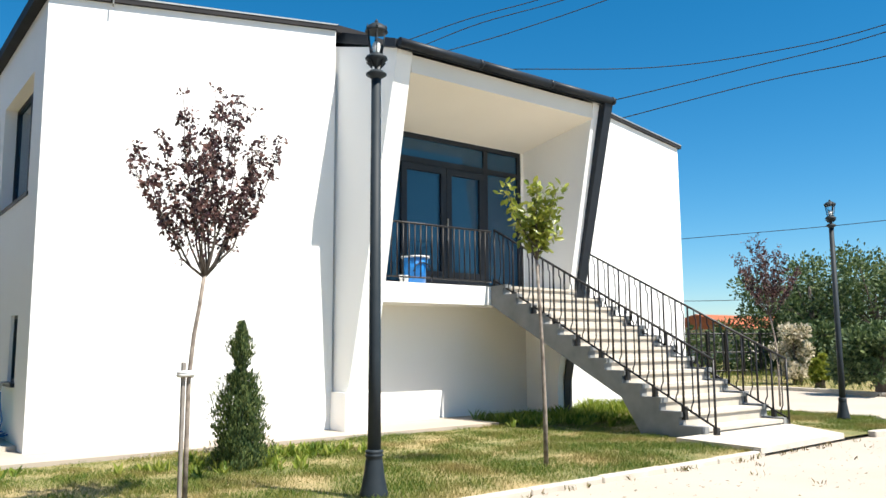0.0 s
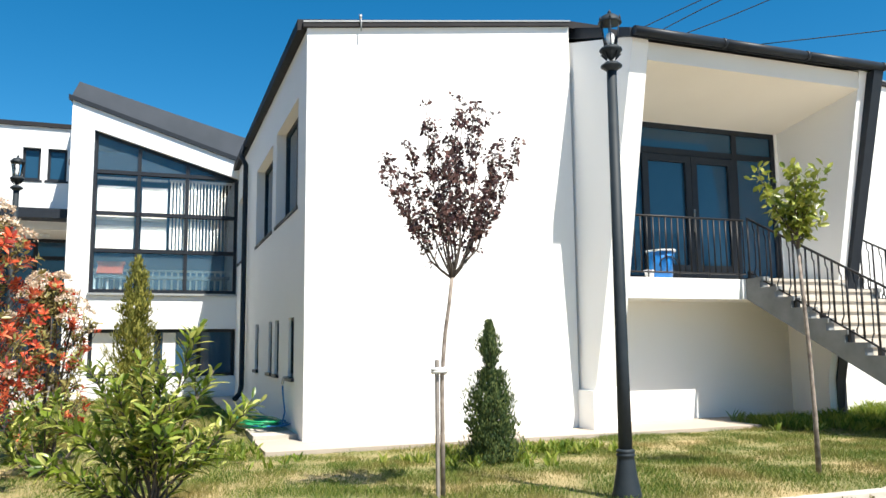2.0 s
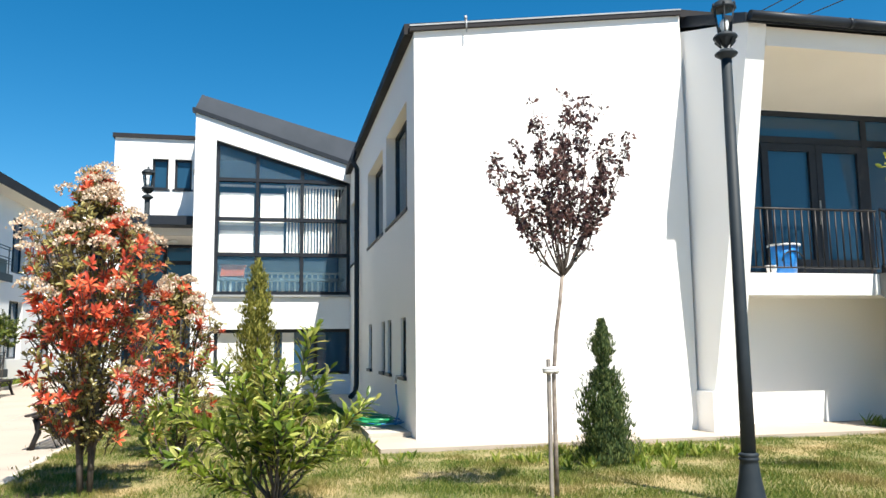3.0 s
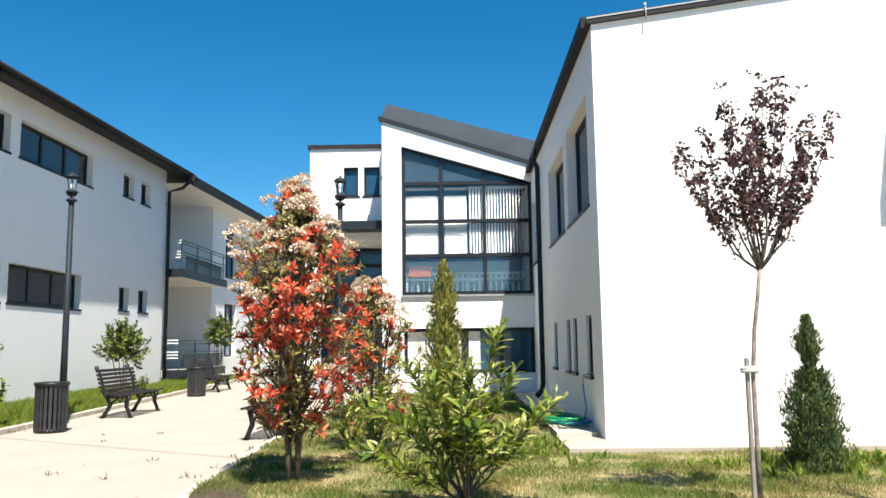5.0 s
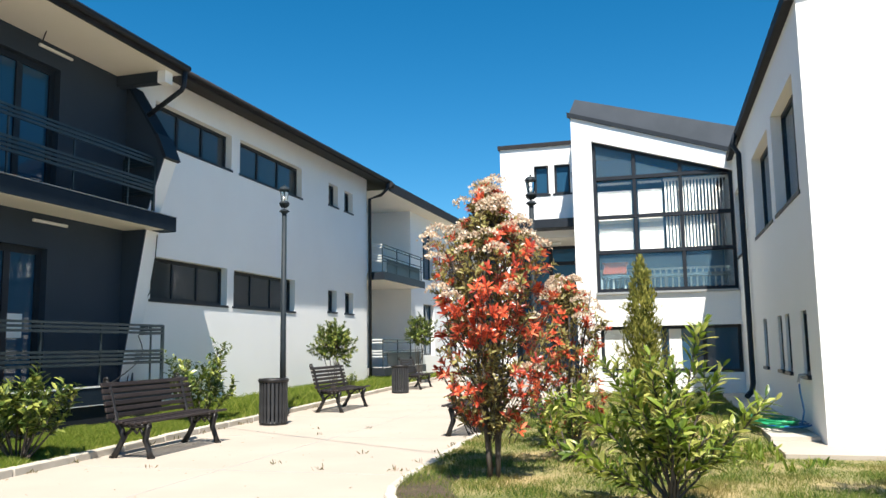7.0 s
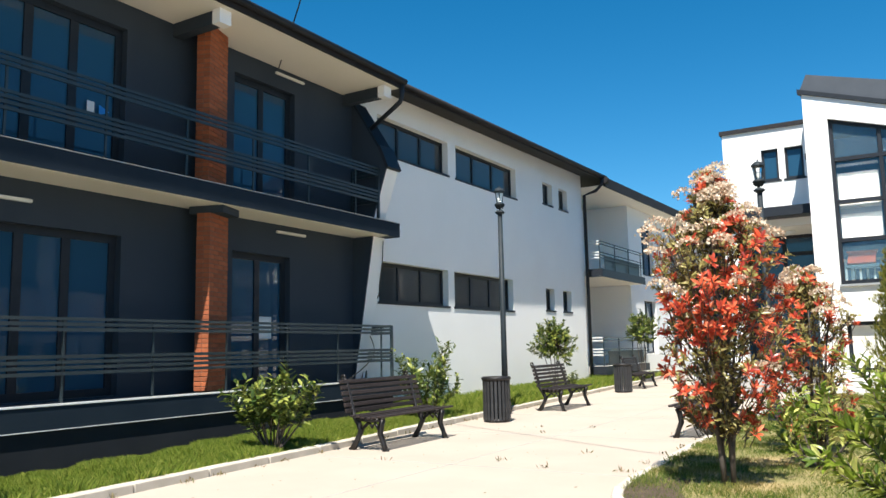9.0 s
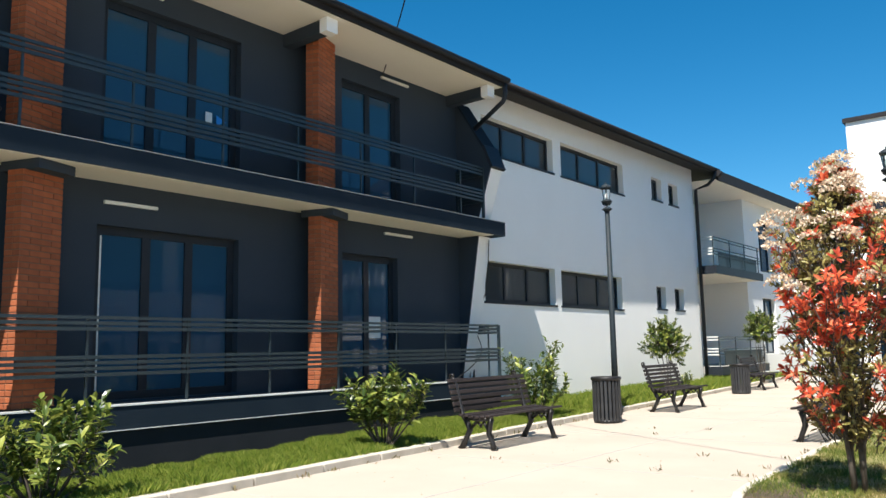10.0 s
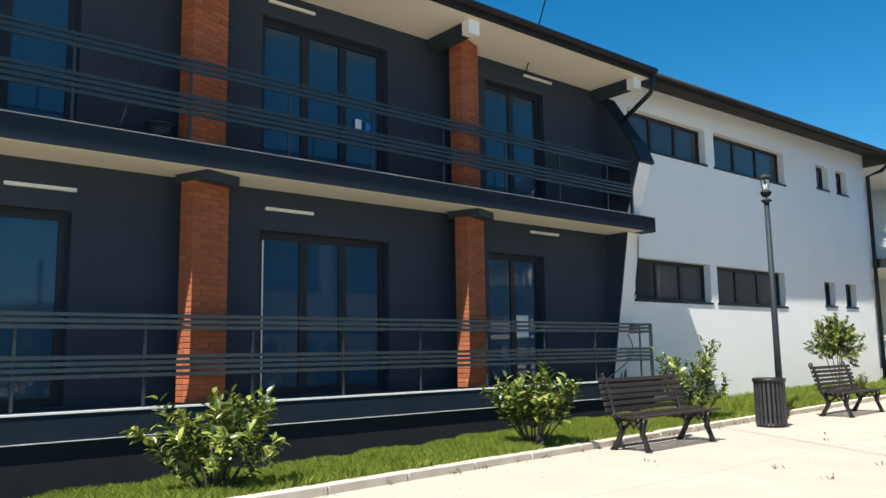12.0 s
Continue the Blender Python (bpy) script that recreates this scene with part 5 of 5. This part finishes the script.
CABLES = (((25.4, 37.2, 19.1), (28.9, 34.5, 20.7), (31.9, 31.8, 21.7), (36.2, 26.8, 23.1)),
          ((26.1, 36.7, 18.7), (29.4, 34.1, 20.4), (33.0, 30.6, 21.6), (37.1, 25.5, 23.3)),
          ((27.0, 36.0, 18.4), (30.6, 33.0, 19.7), (34.7, 28.7, 21.4), (37.9, 24.2, 23.0)),
          ((30.6, 33.0, 17.5), (36.0, 26.9, 17.0), (39.3, 21.9, 17.1), (41.9, 16.5, 17.6), (43.5, 9.0, 18.9)),
          ((34.2, 29.2, 15.1), (38.6, 23.2, 16.3), (41.9, 16.5, 17.2), (43.5, 9.0, 18.6)),
          ((34.2, 29.2, 13.9), (39.3, 21.9, 15.5), (41.8, 16.6, 15.9), (43.5, 9.0, 16.6)),
          ((36.4, 26.5, 7.0), (41.6, 17.1, 7.4), (43.5, 9.0, 7.9)),
          ((36.3, 26.6, 3.6), (38.7, 23.0, 3.6), (42.5, 16.0, 3.8), (43.5, 9.0, 4.1)))
pole = thing("utility_pole", "tall grey concrete pole that carries the cables", "pole", at=Matrix.Translation((43.62, 8.95, 0)))
part("shaft", lathe([(0.22, -0.1), (0.2, 4.0), (0.15, 19.2)], 12), CONC, pole)
part("cross_arm", box_bm(-0.06, 0.06, -0.8, 0.8, 18.4, 18.56), IRON, pole)
for pts in CABLES:
    cable(pts, 0.03 if pts[0][2] > 8 else 0.018)
cable([(-10.1, 10.73, 6.64), (-9.1, 9.98, 6.94), (-8.4, 9.46, 7.15), (-5.0, 6.9, 8.3), (0.0, 3.2, 10.2)], 0.012, "overhead_cable", "thin black cable from the loggia lamp over the yard")
for pts in (((-9.6, 13.42, 3.6), (-9.75, 13.5, 2.6), (-10.1, 13.6, 2.0), (-10.1, 13.3, 0.72)), ((-10.1, 13.5, 1.75), (-9.7, 13.2, 1.3), (-9.5, 12.6, 0.98), (-9.36, 11.4, 0.55))):
    cable(pts, 0.01, "loose_cable", "thin black cable hanging at the loggia end")

# ---- small things ----
random.seed(90)
for mat, n, colour, dx in ((HOSE, 9, "green", 0.0), (HOSEB, 3, "blue", 0.18)):
    hose = thing("garden_hose", f"coiled {colour} garden hose on the concrete apron", "hose", "garden hoses")
    pts = []
    for k in range(n * 16):
        a = 2 * math.pi * k / 16
        r = 0.33 + 0.07 * math.sin(a * 0.37) + 0.05 * math.sin(a * 2.3 + dx)
        pts.append((1.5 + dx + r * 0.75 * math.cos(a) + 0.03 * math.sin(a * 0.7), 12.15 + r * 1.35 * math.sin(a), 0.085 + 0.055 * abs(math.sin(a * 0.21 + dx)) + 0.0006 * k))
    if colour == "blue":
        pts += [(1.78, 11.75, 0.12), (1.82, 11.68, 0.35), (1.78, 11.64, 0.6), (1.77, 11.62, 0.72)]
    part("coil", tube(bmesh.new(), pts, 0.013, 5), mat, hose)
basket = thing("laundry_basket", "blue plastic basket on the porch landing", "basket", at=Matrix.Translation((7.78, 10.78, 2.31)))
part("tub", lathe([(0.17, 0), (0.2, 0.25), (0.22, 0.46), (0.205, 0.46), (0.185, 0.25), (0.15, 0.03)], 20), BLUE, basket)
part("rim", lathe([(0.22, 0.45), (0.245, 0.455), (0.245, 0.48), (0.205, 0.48)], 20), WHITEPL, basket, "pale rim")
bm = tube(bmesh.new(), [(0.19 * math.cos(a) + 0.0, -0.215, 0.2 + 0.16 * math.sin(a)) for a in [math.pi * k / 8 for k in range(9)]], 0.012, 5)
part("handle", bm, FRAME, basket)
pot = thing("white_pot", "small white plastic pot on the porch landing", "pot", at=Matrix.Translation((7.42, 10.6, 2.31)))
part("body", lathe([(0.06, 0), (0.085, 0.12), (0.075, 0.12), (0.05, 0.02)], 14), WHITEPL, pot)
part("rim", lathe([(0.085, 0.1), (0.095, 0.105), (0.095, 0.13), (0.08, 0.13)], 14), WHITEPL, pot)
frame_ob = thing("folding_frame", "white folded metal drying rack on the lawn edge", "rack")
for x in (0.35, 1.1):
    part("leg", tube(bmesh.new(), [(x, 19.4, 0.02), (x + 0.15, 19.9, 0.5)], 0.015, 5), FLASH, frame_ob)
for k in range(4):
    part("rod", tube(bmesh.new(), [(0.35 + 0.04 * k, 19.5 + 0.12 * k, 0.14 + 0.11 * k), (1.1 + 0.04 * k, 19.5 + 0.12 * k, 0.14 + 0.11 * k)], 0.012, 5), FLASH, frame_ob)
sticker = thing("window_sticker", "small pale sign on the upper balcony window", "sign", "window stickers")
part("plate", box_bm(XA - 0.12, XA - 0.115, 6.88, 7.0, 4.9, 5.06), WHITEPL, sticker)
sticker2 = thing("window_sticker", "small blue triangular sign on the balcony window", "sign", "window stickers")
part("plate", prism([(7.08, 4.88), (7.08, 5.04), (7.26, 4.96)], "x", XA - 0.12, XA - 0.115), BLUE, sticker2)

curtain = thing("curtain", "white curtain edge behind the balcony door glass", "curtain", "curtains")
part("fold", box_bm(XA - 0.15, XA - 0.14, 5.27, 5.3, 0.85, 2.95), BLIND, curtain)
paper = thing("paper_sheet", "white paper sheet behind the balcony door", "paper")
part("sheet", box_bm(XA - 0.15, XA - 0.145, 10.45, 10.8, 1.55, 1.95), BLIND, paper)

rod = thing("leaning_rod", "thin grey rod leaning on the upper balcony rail", "rod")
part("shaft", tube(bmesh.new(), [(XF - 0.1, 2.95, 3.99), (XF - 0.07, 3.2, 4.95)], 0.014, 6), RAIL, rod)
tubs = thing("plant_tub", "dark plastic tub on the upper balcony floor", "tub", at=Matrix.Translation((-9.65, 3.5, 3.99)))
part("body", lathe([(0.12, 0), (0.17, 0.22), (0.155, 0.22), (0.11, 0.02)], 16), FRAME, tubs)
part("rim", lathe([(0.165, 0.2), (0.185, 0.205), (0.185, 0.23), (0.16, 0.23)], 16), FRAME, tubs)

# ---- kerbs, stone by stone ----
def kerb_line(pts, name, label, width=0.1, height=0.09, length=1.0):
    line = setting(name, box_bm(0, 0.02, 0, 0.02, -0.1, -0.08), KERB, label, "kerb")
    for a, b in zip(pts, pts[1:]):
        a, b = Vector((*a, 0)), Vector((*b, 0))
        n = max(1, round((b - a).length / length))
        for i in range(n):
            p, q = a.lerp(b, i / n), a.lerp(b, (i + 1) / n)
            L = (q - p).length
            turn = math.degrees(math.atan2(q.y - p.y, q.x - p.x))
            bm = box_bm(0.005, L - 0.005, -width / 2, width / 2, -0.05, height, bevel=0.012)
            ob = part("kerbstone", bm, KERB, line)
            ob.matrix_basis = pose(p.x, p.y, random.uniform(-0.006, 0.006), 0, 0, turn + random.uniform(-0.4, 0.4))


kerb_line([(kerb_x(-6) + 0.03, -6), (kerb_x(32) + 0.03, 32)], "verge_kerb", "pale concrete kerb along the grass verge", 0.14)
kerb_line([(-2.55, 20.3), (-2.58, 11.0), *corner(-0.25, 7.3, 2.19, 180, 255, 7), (3.0, 5.08), (8.6, 5.08)], "lawn_kerb", "pale concrete kerb round the lawn", 0.1, 0.06, 0.9)
kerb_line([(11.44, 5.1), (11.8, 5.06), *corner(12.1, 6.9, 1.89, -90, 35, 7)], "lawn_kerb", "pale concrete kerb round the lawn corner", 0.12, 0.08, 0.9)
kerb_line([(19.0, 3.0), (20.1, 8.6), (20.9, 11.5), (18.5, 14.0)], "far_kerb", "pale concrete kerb of the far lawn", 0.14, 0.1, 1.2)


# ---- grass ----
def inside(x, y, poly):
    hit = np.zeros(len(x), bool)
    for (x0, y0), (x1, y1) in zip(poly, poly[1:] + poly[:1]):
        if y0 != y1:
            hit ^= ((y0 > y) != (y1 > y)) & (x < (x1 - x0) * (y - y0) / (y1 - y0) + x0)
    return hit


def grass(name, poly, count, low, high, mat, label, seed, area, patchy=0.6, z=0.045, fall=None):
    """Blades of grass over an outline, in tufts of uneven height; past counting, so one object."""
    rng = np.random.default_rng(seed)
    x0, x1, y0, y1 = area
    x, y = rng.uniform(x0, x1, count * 3), rng.uniform(y0, y1, count * 3)
    tuft = np.sin(x * 2.3 + 1.7 * np.sin(y * 1.9)) * np.sin(y * 2.7 + 1.3 * np.sin(x * 2.2 + 2)) + 0.6 * np.sin(x * 7.1 + y * 3.3) * np.sin(y * 6.3 - x * 2.9)
    keep = inside(x, y, poly) & ~((x > 8.55) & (x < 11.48) & (y < 6.3)) & ~((x > 1.3) & (x < 8.92) & (y > 9.93)) & (rng.uniform(0, 1, len(x)) < 1 - patchy * 0.5 + patchy * 0.5 * tuft)
    x, y, tuft = x[keep][:count], y[keep][:count], tuft[keep][:count]
    n = len(x)
    h = rng.uniform(low, high, n) * (1 + 0.45 * np.clip(tuft, -1, 1))
    a, lean = rng.uniform(0, 2 * np.pi, n), rng.uniform(0.1, 0.75, n) * h
    w = rng.uniform(0.001, 0.003, n)
    dx, dy = np.cos(a), np.sin(a)
    b = rng.uniform(0, 2 * np.pi, n)
    v = np.empty((n, 4, 3))
    z = np.full(n, z) if fall is None else fall(x, y)
    v[:, 0] = np.stack([x - w * dx, y - w * dy, z], 1)
    v[:, 1] = np.stack([x + w * dx, y + w * dy, z], 1)
    v[:, 2] = np.stack([x + w * 0.7 * dx + lean * 0.4 * np.cos(b), y + w * 0.7 * dy + lean * 0.4 * np.sin(b), z + h * 0.6], 1)
    v[:, 3] = np.stack([x + lean * np.cos(b), y + lean * np.sin(b), z + h], 1)
    k = np.arange(n) * 4
    faces = np.concatenate([np.stack([k, k + 1, k + 2], 1), np.stack([k, k + 2, k + 3], 1)])
    me = bpy.data.meshes.new(name)
    me.from_pydata(v.reshape(-1, 3).tolist(), [], faces.tolist())
    me.materials.append(mat)
    return tagged(new(name, me), label, "grass", kind="stuff")


grass("lawn_grass", LAWN, 260000, 0.018, 0.055, GRASS, "short sunlit grass with dry straw tufts", 1, (-2.6, 14, 5, 12.5), fall=lambda x, y: lawn_z(x, y) - 0.005)
grass("lawn_grass", LAWN, 40000, 0.03, 0.09, GRASS, "short sunlit grass between the buildings", 2, (-2.6, 1.4, 12, 20.5), 0.3)
grass("verge_grass", STRIP, 270000, 0.035, 0.11, LUSH, "long green grass along the building", 3, (-9.38, -6, 1, 14), 0.3, fall=verge_z)
grass("verge_grass", STRIP, 60000, 0.08, 0.2, LUSH, "long green grass by the white wall", 4, (-10.2, -6, 14, 32), 0.3, fall=verge_z)
grass("far_grass", FARLAWN, 30000, 0.08, 0.25, GRASS, "sunlit grass beyond the drive", 5, (15, 45, 4, 30), 0.4)
# weeds at the foot of walls and in joints of the paving
HUG = [(8.95, 9.3), (12.4, 9.3), (12.4, 10.75), (8.95, 10.75)]
grass("shade_grass", HUG, 5000, 0.08, 0.2, LUSH, "long grass under the stairs and landing", 6, (8.9, 12.5, 9.2, 10.8), 0.5, fall=lawn_z)


def weeds(name, spots, leaf, mat, label, seed, count=(4, 9)):
    random.seed(seed)
    w = tagged(new(name), label, "weeds", kind="stuff")
    items = []
    for x, y in spots:
        for _ in range(random.randint(*count)):
            items.append((Vector((x, y, 0.0)) + Vector((random.gauss(0, 0.03), random.gauss(0, 0.03), 0.0)), way(random.uniform(0.1, 1.1), random.uniform(0, 6.28)), rnd(), leaf * random.uniform(0.5, 1.3)))
    return leaf_object("tufts", items, mat, w, 0.25)


random.seed(95)
spots = [(random.uniform(3.5, 13), 5.0 + random.uniform(-0.05, 0.02)) for _ in range(26)] + [(random.uniform(5.5, 13.5), random.uniform(3.6, 5.0)) for _ in range(16)]
spots += [(kerb_x(y) + random.uniform(0.12, 0.2), y) for y in [random.uniform(3, 22) for _ in range(26)]] + [(-2.7 + random.uniform(-0.1, 0.05), random.uniform(8, 13)) for _ in range(14)]
spots += [(random.uniform(-6, -3), random.uniform(6, 14)) for _ in range(9)]
weeds("paving_weeds", spots, 0.055, DRYWEED := leaf_material("dry_weeds", (0.10, 0.08, 0.04), (0.15, 0.14, 0.05), (0.28, 0.2, 0.12), 0.8, 0.2), "small dry weeds in the paving joints", 96)
spots = [(random.gauss(3.6, 0.55), random.gauss(8.3, 0.3)) for _ in range(60)] + [(random.gauss(4.7, 0.3), random.gauss(8.6, 0.2)) for _ in range(50)] + [(random.gauss(0.75, 0.35), random.gauss(9.8, 0.5)) for _ in range(60)] + [(random.gauss(10.2, 0.7), random.gauss(9.2, 0.3)) for _ in range(120)]
weeds("lawn_weeds", spots, 0.12, LUSH, "leafy green weeds in the lawn", 97, (8, 14))
random.seed(98)
debris = tagged(new("path_litter"), "scattered seeds and dry leaf bits on the path", "litter", kind="stuff")
items = [(Vector((random.uniform(-6.3, 12), 0, 0.004)), rnd() * Vector((1, 1, 0.1)), Vector((0, 0, 1)) + rnd(0.3), random.uniform(0.012, 0.035)) for _ in range(700)]
items = [(Vector((p.x, random.uniform(4, 18) if p.x < -2.8 else random.uniform(3.4, 5.0), 0.004)), d, n, s) for p, d, n, s in items if p.x < -2.8 or p.x > 4]
leaf_object("bits", items, DRYWEED, debris, 0.5)

# paving joints between the cast panels
joints = setting("paving_joints", box_bm(0, 0.02, 0, 0.02, -0.12, -0.1), CONC, "thin joints between cast paving panels", "pavement")
for k in range(9):
    y = 1.6 + 3.1 * k
    part("joint", box_bm(kerb_x(y) + 0.1, -2.6, y - 0.006, y + 0.006, -0.01, 0.002), CONC, joints)
part("joint", box_bm(-4.7, -4.688, 1, 28, -0.01, 0.0025), CONC, joints)
